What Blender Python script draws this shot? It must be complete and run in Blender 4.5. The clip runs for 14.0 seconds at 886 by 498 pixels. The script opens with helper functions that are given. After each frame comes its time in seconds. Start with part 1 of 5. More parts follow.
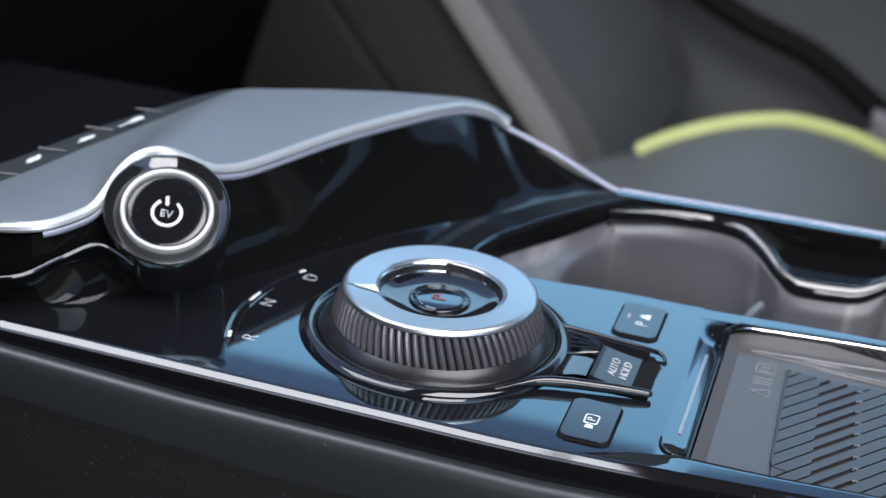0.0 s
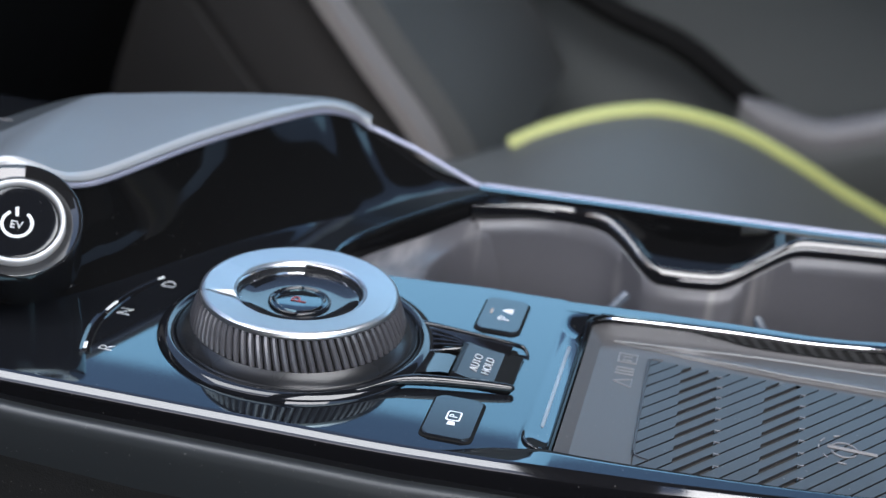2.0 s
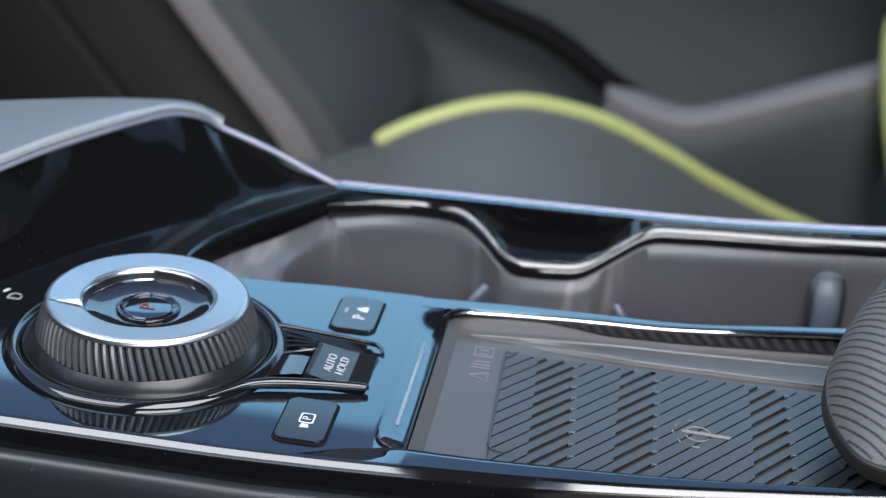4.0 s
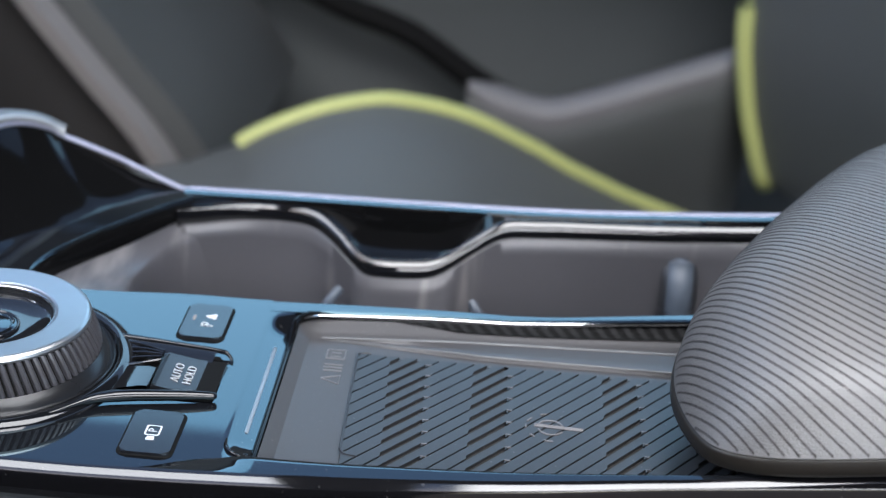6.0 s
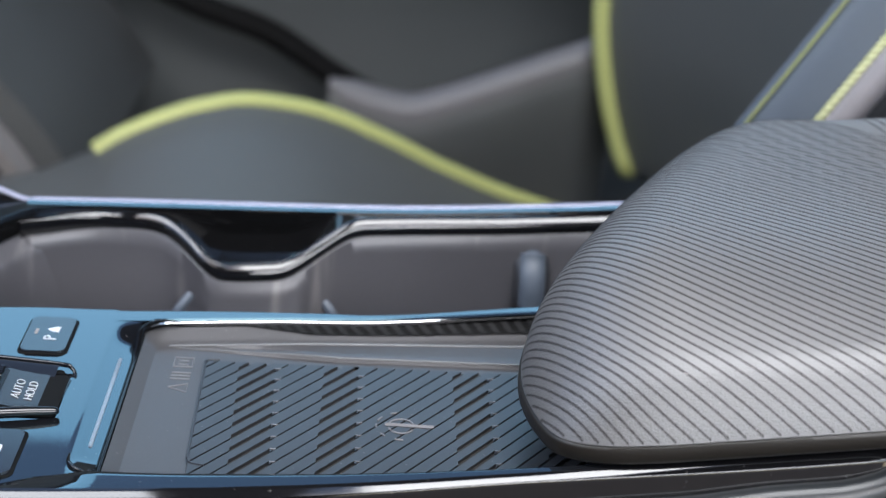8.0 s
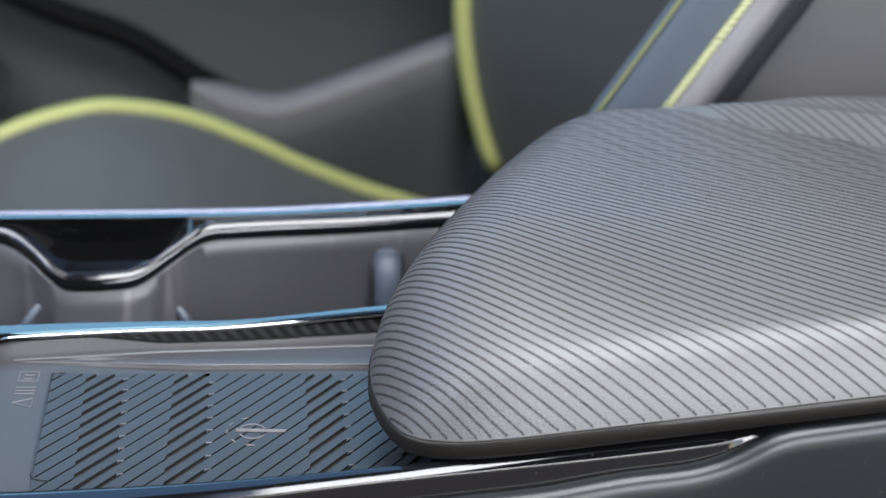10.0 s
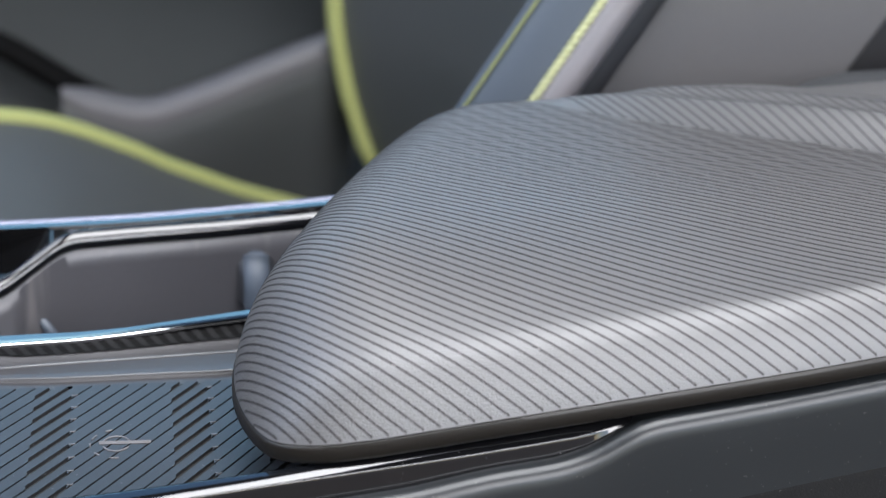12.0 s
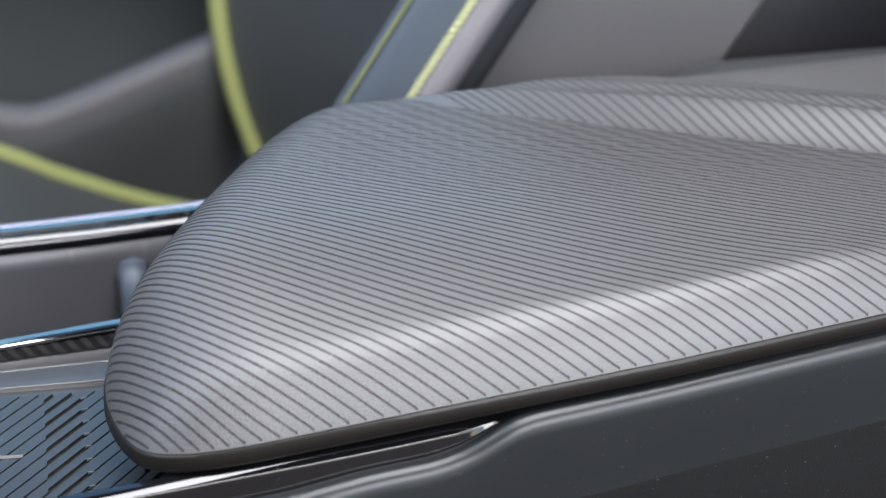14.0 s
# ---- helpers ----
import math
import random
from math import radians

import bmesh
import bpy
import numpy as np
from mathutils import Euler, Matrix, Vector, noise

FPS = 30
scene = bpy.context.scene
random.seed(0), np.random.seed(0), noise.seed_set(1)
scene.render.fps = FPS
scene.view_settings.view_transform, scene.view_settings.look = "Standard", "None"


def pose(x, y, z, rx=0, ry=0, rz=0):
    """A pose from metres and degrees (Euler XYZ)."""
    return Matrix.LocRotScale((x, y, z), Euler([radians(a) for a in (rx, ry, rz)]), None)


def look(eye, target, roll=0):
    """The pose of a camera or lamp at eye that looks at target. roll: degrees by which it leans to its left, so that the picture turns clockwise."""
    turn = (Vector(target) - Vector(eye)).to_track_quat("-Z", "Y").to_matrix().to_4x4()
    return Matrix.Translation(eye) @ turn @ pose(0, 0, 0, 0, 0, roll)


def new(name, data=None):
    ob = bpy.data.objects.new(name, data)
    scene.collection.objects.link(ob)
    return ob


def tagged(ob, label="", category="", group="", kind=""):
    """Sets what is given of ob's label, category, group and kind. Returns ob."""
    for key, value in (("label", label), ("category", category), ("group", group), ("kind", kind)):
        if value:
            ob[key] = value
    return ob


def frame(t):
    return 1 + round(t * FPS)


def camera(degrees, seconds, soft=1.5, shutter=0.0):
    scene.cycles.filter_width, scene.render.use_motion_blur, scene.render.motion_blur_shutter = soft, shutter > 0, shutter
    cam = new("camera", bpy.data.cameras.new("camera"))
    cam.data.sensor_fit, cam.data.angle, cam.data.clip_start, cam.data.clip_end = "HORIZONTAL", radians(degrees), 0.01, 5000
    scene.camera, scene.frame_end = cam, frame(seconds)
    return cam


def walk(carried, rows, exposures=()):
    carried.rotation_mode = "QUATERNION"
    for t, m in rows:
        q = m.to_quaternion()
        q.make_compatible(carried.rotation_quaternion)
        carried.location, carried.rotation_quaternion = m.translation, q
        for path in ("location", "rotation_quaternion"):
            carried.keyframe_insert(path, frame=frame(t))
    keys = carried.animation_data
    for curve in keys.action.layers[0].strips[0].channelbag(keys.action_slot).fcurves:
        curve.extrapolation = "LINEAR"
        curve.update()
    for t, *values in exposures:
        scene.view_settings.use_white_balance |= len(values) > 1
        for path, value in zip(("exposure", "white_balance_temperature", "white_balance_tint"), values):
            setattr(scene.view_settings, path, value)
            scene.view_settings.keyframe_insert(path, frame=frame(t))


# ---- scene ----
cam = camera(31.89, 14.0, soft=1.3)
EXPOSURE = 1.3
PATH = [
    # seconds, eye, way, lean
    (0.0, (0.11826, -0.43316, 0.23693), (-0.23995, 0.87572, -0.41898), 5.203),
    (0.5, (0.12066, -0.43164, 0.23709), (-0.22383, 0.88038, -0.41814), 5.173),
    (1.0, (0.12327, -0.43007, 0.23720), (-0.20804, 0.88468, -0.41721), 5.091),
    (1.5, (0.12569, -0.42895, 0.23713), (-0.19098, 0.88914, -0.41588), 5.064),
    (2.0, (0.12770, -0.42754, 0.23698), (-0.17242, 0.89347, -0.41471), 5.006),
    (4.5, (0.14133, -0.41997, 0.23704), (-0.08262, 0.90808, -0.41056), 4.701),
    (5.0, (0.14350, -0.41827, 0.23645), (-0.06289, 0.91028, -0.40918), 4.678),
    (5.5, (0.14658, -0.41696, 0.23682), (-0.04466, 0.91149, -0.40890), 4.542),
    (6.0, (0.14939, -0.41573, 0.23656), (-0.02570, 0.91276, -0.40770), 4.477),
    (6.5, (0.15220, -0.41485, 0.23685), (-0.00652, 0.91331, -0.40721), 4.367),
    (7.0, (0.15560, -0.41423, 0.23693), (0.01137, 0.91369, -0.40626), 4.248),
    (7.5, (0.15802, -0.41339, 0.23728), (0.03182, 0.91329, -0.40608), 4.180),
    (8.0, (0.16134, -0.41245, 0.23750), (0.04982, 0.91266, -0.40567), 4.101),
    (10.5, (0.17563, -0.40937, 0.23691), (0.14175, 0.90477, -0.40161), 3.610),
    (11.0, (0.17710, -0.40853, 0.23709), (0.16004, 0.90170, -0.40165), 3.599),
    (11.5, (0.18040, -0.40787, 0.23762), (0.17528, 0.89851, -0.40245), 3.458),
    (12.0, (0.18364, -0.40817, 0.23702), (0.19072, 0.89614, -0.40069), 3.316),
    (12.5, (0.18608, -0.40819, 0.23701), (0.20672, 0.89287, -0.40007), 3.234),
    (13.0, (0.18869, -0.40782, 0.23708), (0.22196, 0.88921, -0.40006), 3.144),
    (13.5, (0.19154, -0.40765, 0.23700), (0.23621, 0.88565, -0.39978), 3.050),
    (14.0, (0.19370, -0.40762, 0.23714), (0.25007, 0.88188, -0.39969), 2.972),
]
walk(cam, [(t, look(e, (e[0] + w[0], e[1] + w[1], e[2] + w[2]), lean)) for t, e, w, lean in PATH], [(0.0, EXPOSURE), (14.0, EXPOSURE)])
cam.data.dof.use_dof = True
cam.data.dof.focus_distance = 0.455
cam.data.dof.aperture_fstop = 11.0

# ---- world and light ----
world = bpy.data.worlds.new("sky")
scene.world = world
world.use_nodes = True
wn = world.node_tree
sky = wn.nodes.new("ShaderNodeTexSky")
sky.sky_type = "NISHITA"
sky.sun_disc = False
sky.sun_elevation = radians(48)
sky.sun_rotation = radians(200)
sky.air_density, sky.dust_density, sky.ozone_density = 1.0, 1.2, 1.5
wn.nodes["Background"].inputs[1].default_value = 0.15
wn.links.new(sky.outputs[0], wn.nodes["Background"].inputs[0])


def area(name, m, sx, sy, power, colour):
    data = bpy.data.lights.new(name, "AREA")
    data.shape, data.size, data.size_y, data.energy, data.color = "RECTANGLE", sx, sy, power, colour
    ob = new(name, data)
    ob.matrix_world = m
    return ob


# daylight through the open driver's door, an added roof opening, the passenger window and the windscreen
area("door_opening_daylight", look((0.40, -1.02, 0.54), (0.26, 0.0, 0.05)), 0.95, 0.40, 4.7, (1.0, 0.965, 0.95))
# unseen overhead lamp, added for highlights on the armrest and rounded edges
area("overhead_fill", look((0.32, -0.20, 0.80), (0.32, -0.199, 0.0)), 0.56, 0.50, 4.1, (0.985, 0.985, 0.99))
area("passenger_window_daylight", look((0.2, 0.93, 0.49), (0.2, 0.0, 0.35)), 1.4, 0.18, 0.82, (0.38, 0.73, 0.98))
area("windscreen_daylight", look((-0.28, -0.03, 0.72), (0.12, -0.03, 0.0)), 0.32, 0.45, 1.45, (0.95, 0.97, 1.0))

# ---- materials ----


def material(name, colour, rough=0.5, metal=0.0, coat=0.0, grain=0.0, grain_scale=400.0, bump=0.0, bump_scale=800.0, stain=0.0, spec=0.5, sheen=0.0, dust=0.0, tint=None):
    m = bpy.data.materials.new(name)
    m.use_nodes = True
    nt = m.node_tree
    b = nt.nodes["Principled BSDF"]
    b.inputs["Base Color"].default_value = (*colour, 1)
    b.inputs["Roughness"].default_value = rough
    b.inputs["Metallic"].default_value = metal
    b.inputs["Coat Weight"].default_value = coat
    b.inputs["Coat Roughness"].default_value = 0.03
    b.inputs["Specular IOR Level"].default_value = spec
    if tint:
        b.inputs["Specular Tint"].default_value = (*tint, 1)
    if sheen:
        b.inputs["Sheen Weight"].default_value = sheen
        b.inputs["Sheen Roughness"].default_value = 0.4
    tc = nt.nodes.new("ShaderNodeTexCoord")

    def noise_node(scale, detail=4.0):
        n = nt.nodes.new("ShaderNodeTexNoise")
        n.inputs["Scale"].default_value = scale
        n.inputs["Detail"].default_value = detail
        nt.links.new(tc.outputs["Object"], n.inputs["Vector"])
        return n

    if grain or stain:
        n1 = noise_node(grain_scale)
        n2 = noise_node(14.0, 3.0)
        add = nt.nodes.new("ShaderNodeMath")
        add.operation = "MULTIPLY_ADD"
        sub = nt.nodes.new("ShaderNodeMath")
        sub.operation = "MULTIPLY_ADD"
        nt.links.new(n1.outputs["Fac"], sub.inputs[0])
        sub.inputs[1].default_value = grain
        sub.inputs[2].default_value = 1.0 - grain * 0.5 - stain * 0.5
        nt.links.new(n2.outputs["Fac"], add.inputs[0])
        add.inputs[1].default_value = stain
        nt.links.new(sub.outputs[0], add.inputs[2])
        mul = nt.nodes.new("ShaderNodeVectorMath")
        mul.operation = "SCALE"
        mul.inputs[0].default_value = colour
        nt.links.new(add.outputs[0], mul.inputs["Scale"])
        nt.links.new(mul.outputs[0], b.inputs["Base Color"])
        rr = nt.nodes.new("ShaderNodeMath")
        rr.operation = "MULTIPLY_ADD"
        nt.links.new(n2.outputs["Fac"], rr.inputs[0])
        rr.inputs[1].default_value = rough * 0.3
        rr.inputs[2].default_value = rough * 0.85
        nt.links.new(rr.outputs[0], b.inputs["Roughness"])
    if dust:
        nd = noise_node(900.0, 1.0)
        ramp = nt.nodes.new("ShaderNodeMapRange")
        ramp.inputs["From Min"].default_value = 0.74
        ramp.inputs["From Max"].default_value = 0.78
        nt.links.new(nd.outputs["Fac"], ramp.inputs["Value"])
        mix = nt.nodes.new("ShaderNodeMix")
        mix.data_type = "RGBA"
        mix.inputs["B"].default_value = (0.2, 0.19, 0.18, 1)
        src = b.inputs["Base Color"].links[0].from_socket if b.inputs["Base Color"].links else None
        if src:
            nt.links.new(src, mix.inputs["A"])
        else:
            mix.inputs["A"].default_value = (*colour, 1)
        sc = nt.nodes.new("ShaderNodeMath")
        sc.operation = "MULTIPLY"
        nt.links.new(ramp.outputs[0], sc.inputs[0])
        sc.inputs[1].default_value = dust
        nt.links.new(sc.outputs[0], mix.inputs["Factor"])
        nt.links.new(mix.outputs["Result"], b.inputs["Base Color"])
    if bump:
        nb = noise_node(bump_scale, 2.0)
        bm_ = nt.nodes.new("ShaderNodeBump")
        bm_.inputs["Strength"].default_value = bump
        bm_.inputs["Distance"].default_value = 0.0004
        nt.links.new(nb.outputs["Fac"], bm_.inputs["Height"])
        nt.links.new(bm_.outputs[0], b.inputs["Normal"])
    return m


M_PIANO = material("piano_black", (0.006, 0.0065, 0.008), rough=0.05, spec=0.6, dust=0.2)
M_DECK = material("piano_black_coated", (0.006, 0.0065, 0.008), rough=0.035, spec=0.9, dust=0.25, tint=(0.5, 0.85, 1.0))
M_PIANO_TRIM = material("gloss_black_trim", (0.006, 0.006, 0.007), rough=0.05, spec=0.6)
M_RAIL = material("gloss_black_rail", (0.006, 0.006, 0.007), rough=0.05, spec=0.95, dust=0.2)
M_BUTTON = material("button_satin_black", (0.014, 0.015, 0.018), rough=0.12, spec=0.42, tint=(0.6, 0.87, 1.0))
M_ROCKER = material("rocker_satin_black", (0.016, 0.017, 0.02), rough=0.26, spec=0.55)
M_WALL = material("gloss_black_wall", (0.004, 0.004, 0.0042), rough=0.06, spec=0.15, dust=0.08)
M_EDGE = material("satin_silver_edge", (0.42, 0.43, 0.445), rough=0.42, metal=0.6)
M_SECTOR = material("brushed_silver_sector", (0.6, 0.605, 0.62), rough=0.34, metal=1.0)
M_RING = material("satin_chrome_ring", (0.60, 0.61, 0.62), rough=0.42, metal=0.35)
M_EMBOSS = material("embossed_tray_mark", (0.16, 0.16, 0.165), rough=0.4)
M_HOUSING = material("gloss_black_housing", (0.012, 0.012, 0.013), rough=0.06, spec=0.95, metal=0.03)
M_CHROME = material("polished_chrome", (0.75, 0.75, 0.77), rough=0.09, metal=1.0)
M_LAVENDER = material("satin_trim_metal", (0.31, 0.318, 0.405), rough=0.42, metal=0.4)
M_SATIN_CHROME = material("satin_chrome", (0.57, 0.585, 0.6), rough=0.35, metal=1.0, grain=0.06, grain_scale=300)
M_SILVER = material("satin_silver_paint", (0.176, 0.197, 0.217), rough=0.52, metal=0.55, grain=0.08, grain_scale=1500, bump=0.03, bump_scale=2500)
M_KNURL = material("grip_dark_metal_paint", (0.088, 0.087, 0.097), rough=0.32, metal=0.35, grain=0.1, grain_scale=600)
M_COLLAR = material("satin_dark_collar", (0.011, 0.0115, 0.013), rough=0.26, spec=0.36, grain=0.1, grain_scale=500)
M_MATT = material("matt_black_plastic", (0.016, 0.016, 0.018), rough=0.45, grain=0.15, grain_scale=500)
M_LINER = material("grey_moulded_plastic", (0.086, 0.084, 0.092), rough=0.31, grain=0.12, grain_scale=700, stain=0.35, bump=0.05, bump_scale=1500)
M_TRAY = material("tray_grey_plastic", (0.055, 0.053, 0.055), rough=0.36, spec=0.5, grain=0.1, grain_scale=900, stain=0.2, bump=0.05, bump_scale=2500, dust=0.4)
M_SLAT = material("grille_slat_plastic", (0.014, 0.014, 0.0145), rough=0.6, spec=0.12, grain=0.1, grain_scale=900)
M_PAD = material("charging_pad_rubber", (0.030, 0.031, 0.035), rough=0.34, grain=0.12, grain_scale=900, dust=0.5)
# near-black for gaps and hollows, with their shade put into the colour
M_DARK = material("dark_void_shade", (0.005, 0.005, 0.005), rough=0.75, spec=0.12)
M_GROOVE_FLOOR = material("dusty_groove_floor", (0.021, 0.018, 0.016), rough=0.8, grain=0.9, grain_scale=1200, dust=0.8)
M_SIDE = material("side_panel_satin_grey", (0.0167, 0.019, 0.0207), rough=0.33, grain=0.08, grain_scale=1200, stain=0.15, dust=0.3)
M_SHOULDER = material("rear_shoulder_grey", (0.05, 0.053, 0.056), rough=0.6, grain=0.1, grain_scale=900)
M_GRAIN = material("grained_black_plastic", (0.014, 0.014, 0.014), rough=0.75, spec=0.25, grain=0.3, grain_scale=900, bump=0.5, bump_scale=1600, dust=0.4)
M_COVER = material("armrest_grey_leatherette", (0.108, 0.106, 0.106), rough=0.41, grain=0.22, grain_scale=2000, stain=0.08, bump=0.42, bump_scale=1900, dust=0.4, spec=0.95)
M_LOBE_GROOVE = material("armrest_lobe_groove", (0.064, 0.063, 0.064), rough=0.55, grain=0.8, grain_scale=1300, bump=0.5, bump_scale=1200)
M_GROOVE = material("armrest_groove_thread", (0.027, 0.0245, 0.0245), rough=0.5, grain=1.7, grain_scale=1100, bump=1.0, bump_scale=1000, dust=1.0)
M_BASE = material("armrest_base_plastic", (0.014, 0.0115, 0.009), rough=0.45, grain=0.2, grain_scale=900, bump=0.2)
M_WHITE = material("white_print", (0.62, 0.63, 0.64), rough=0.5)
M_RED = material("red_display", (0.22, 0.025, 0.022), rough=0.4)
M_SEAT = material("seat_leatherette_dark_grey", (0.090, 0.095, 0.093), rough=0.43, spec=0.6, grain=0.12, grain_scale=500, stain=0.15, bump=0.2, bump_scale=900)
M_SEAT_DARK = material("seat_fabric_charcoal", (0.045, 0.047, 0.052), rough=0.7, grain=0.2, grain_scale=700)
M_PIPING = material("lime_piping", (0.48, 0.51, 0.19), rough=0.5, grain=0.1, grain_scale=600)
M_DOOR = material("door_card_plastic", (0.066, 0.073, 0.074), rough=0.6, grain=0.15, grain_scale=300, stain=0.2)
M_DOORGREY = material("door_trim_grey", (0.06, 0.063, 0.062), rough=0.6, grain=0.1, grain_scale=300, stain=0.2)
M_KICK = material("kick_panel_brown_grey", (0.034, 0.032, 0.031), rough=0.6, grain=0.1, grain_scale=300, stain=0.2)
M_DOORARM = material("door_armrest_grey", (0.16, 0.155, 0.16), rough=0.5, grain=0.1)
M_HEAD = material("headliner_cloth", (0.02, 0.02, 0.021), rough=0.9, grain=0.2)
M_DASH = material("dashboard_soft_plastic", (0.004, 0.004, 0.0042), rough=0.85, grain=0.2, spec=0.05)
M_CLIMATE = material("dark_grey_key_strip", (0.03, 0.033, 0.035), rough=0.3, grain=0.1)
# paler than the tray: the ledge's edge highlight put into the colour
M_TRAY_EDGE = material("tray_edge_highlight", (0.13, 0.13, 0.132), rough=0.22)
# darker lime than M_PIPING, for the thin bolster piping
M_PIPING_DIM = material("dark_lime_piping", (0.19, 0.21, 0.085), rough=0.6, grain=0.1)
M_STITCH = material("pale_lime_thread", (0.44, 0.46, 0.25), rough=0.6, grain=0.2)
M_STRIP = material("footwell_trim_strip", (0.2, 0.185, 0.178), rough=0.5, grain=0.1)
M_CARPET = material("cabin_carpet", (0.012, 0.012, 0.012), rough=0.95, grain=0.4, grain_scale=300)
M_PAVING = material("tan_paving", (0.26, 0.185, 0.125), rough=0.85, grain=0.3, grain_scale=40, stain=0.9)
M_BLUEINSERT = material("rubber_finger_grey_blue", (0.08, 0.098, 0.125), rough=0.45, grain=0.4, grain_scale=150, stain=0.3)


def scuff(m, lighter):
    """Pale scuff marks that run down the walls of the well."""
    nt = m.node_tree
    b = nt.nodes["Principled BSDF"]
    tc = nt.nodes.new("ShaderNodeTexCoord")
    mp = nt.nodes.new("ShaderNodeMapping")
    mp.inputs["Scale"].default_value = (95, 20, 9)
    n = nt.nodes.new("ShaderNodeTexNoise")
    n.inputs["Scale"].default_value = 1.0
    n.inputs["Detail"].default_value = 6.0
    nt.links.new(tc.outputs["Object"], mp.inputs["Vector"])
    nt.links.new(mp.outputs[0], n.inputs["Vector"])
    r = nt.nodes.new("ShaderNodeMapRange")
    r.inputs["From Min"].default_value = 0.55
    r.inputs["From Max"].default_value = 0.71
    r.inputs["To Max"].default_value = 0.8
    nt.links.new(n.outputs["Fac"], r.inputs["Value"])
    mix = nt.nodes.new("ShaderNodeMix")
    mix.data_type = "RGBA"
    mix.inputs["B"].default_value = (*lighter, 1)
    nt.links.new(b.inputs["Base Color"].links[0].from_socket, mix.inputs["A"])
    nt.links.new(r.outputs[0], mix.inputs["Factor"])
    nt.links.new(mix.outputs["Result"], b.inputs["Base Color"])


scuff(M_LINER, (0.2, 0.19, 0.19))


# ---- mesh helpers ----


def as_object(name, mesh, mat, parent=None, label="", smooth=40.0):
    mesh.materials.append(mat)
    if smooth:
        mesh.shade_smooth()
        mesh.set_sharp_from_angle(angle=radians(smooth))
    ob = new(name, mesh)
    if parent:
        ob.parent = parent
    return tagged(ob, label)


def part(name, bm, mat, parent=None, label="", smooth=40.0):
    bmesh.ops.recalc_face_normals(bm, faces=bm.faces)
    mesh = bpy.data.meshes.new(name)
    bm.to_mesh(mesh)
    bm.free()
    return as_object(name, mesh, mat, parent, label, smooth)


def thing(name, label, category, at=(0, 0, 0), group="", kind=""):
    ob = new(name)
    ob.empty_display_size = 0.01
    ob.location = at
    return tagged(ob, label, category, group, kind)


def grid(rows, close_u=False, close_v=False, caps=False, bm=None):
    """A skin over rows of points (every row equally long)."""
    bm = bm or bmesh.new()
    vs = [[bm.verts.new(p) for p in row] for row in rows]
    n, m = len(vs), len(vs[0])
    for i in range(n if close_u else n - 1):
        for j in range(m if close_v else m - 1):
            q = [vs[i][j], vs[(i + 1) % n][j], vs[(i + 1) % n][(j + 1) % m], vs[i][(j + 1) % m]]
            try:
                bm.faces.new(q)
            except ValueError:
                pass
    if caps:
        for row in (vs[0], vs[-1]):
            try:
                bm.faces.new(row)
            except ValueError:
                pass
    return bm


def lathe(profile, n=96, bm=None):
    """profile: (radius, height), turned round z."""
    rows = [[(r * math.cos(2 * math.pi * k / n), r * math.sin(2 * math.pi * k / n), z) for k in range(n)] for r, z in profile]
    return grid(rows, close_v=True, bm=bm)


def disc_cap(bm, r, z, n=96):
    bm.faces.new([bm.verts.new((r * math.cos(2 * math.pi * k / n), r * math.sin(2 * math.pi * k / n), z)) for k in range(n)])
    return bm


def spline(pts, n):
    """Catmull-Rom through the points, n steps a span."""
    p = [Vector(q) for q in pts]
    p = [2 * p[0] - p[1]] + p + [2 * p[-1] - p[-2]]
    out = []
    for i in range(1, len(p) - 2):
        for k in range(n):
            t = k / n
            a, b, c, d = p[i - 1], p[i], p[i + 1], p[i + 2]
            out.append(0.5 * ((2 * b) + (c - a) * t + (2 * a - 5 * b + 4 * c - d) * t * t + (3 * b - a - 3 * c + d) * t ** 3))
    out.append(p[-2])
    return out


def tube(pts, r, n=10, flat=1.0, bm=None):
    pts = [Vector(p) for p in pts]
    rows = []
    for i, p in enumerate(pts):
        d = (pts[min(i + 1, len(pts) - 1)] - pts[max(i - 1, 0)]).normalized()
        side = d.cross(Vector((0, 0, 1)))
        side = side.normalized() if side.length > 1e-4 else Vector((1, 0, 0))
        up = side.cross(d)
        rr = r[i] if isinstance(r, (list, tuple)) else r
        rows.append([p + side * rr * math.cos(2 * math.pi * k / n) + up * rr * flat * math.sin(2 * math.pi * k / n) for k in range(n)])
    return grid(rows, close_v=True, caps=True, bm=bm)


def prism(poly, z0, z1, bevel=0.0, bm=None, segments=2):
    bm = bm or bmesh.new()
    low = [bm.verts.new((x, y, z0)) for x, y in poly]
    top = [bm.verts.new((x, y, z1)) for x, y in poly]
    n = len(poly)
    for i in range(n):
        bm.faces.new([low[i], low[(i + 1) % n], top[(i + 1) % n], top[i]])
    f = bm.faces.new(top)
    bm.faces.new(low[::-1])
    if bevel:
        bmesh.ops.bevel(bm, geom=list(f.edges), offset=bevel, segments=segments, affect="EDGES", profile=0.5)
    return bm


def rounded(x0, x1, y0, y1, r, n=6):
    out = []
    for cx, cy, a in ((x1 - r, y1 - r, 0), (x0 + r, y1 - r, 90), (x0 + r, y0 + r, 180), (x1 - r, y0 + r, 270)):
        out += [(cx + r * math.cos(radians(a + 90 * k / n)), cy + r * math.sin(radians(a + 90 * k / n))) for k in range(n + 1)]
    return out


def box(x0, x1, y0, y1, z0, z1, bevel=0.0, bm=None):
    return prism([(x0, y0), (x1, y0), (x1, y1), (x0, y1)], z0, z1, bevel, bm)


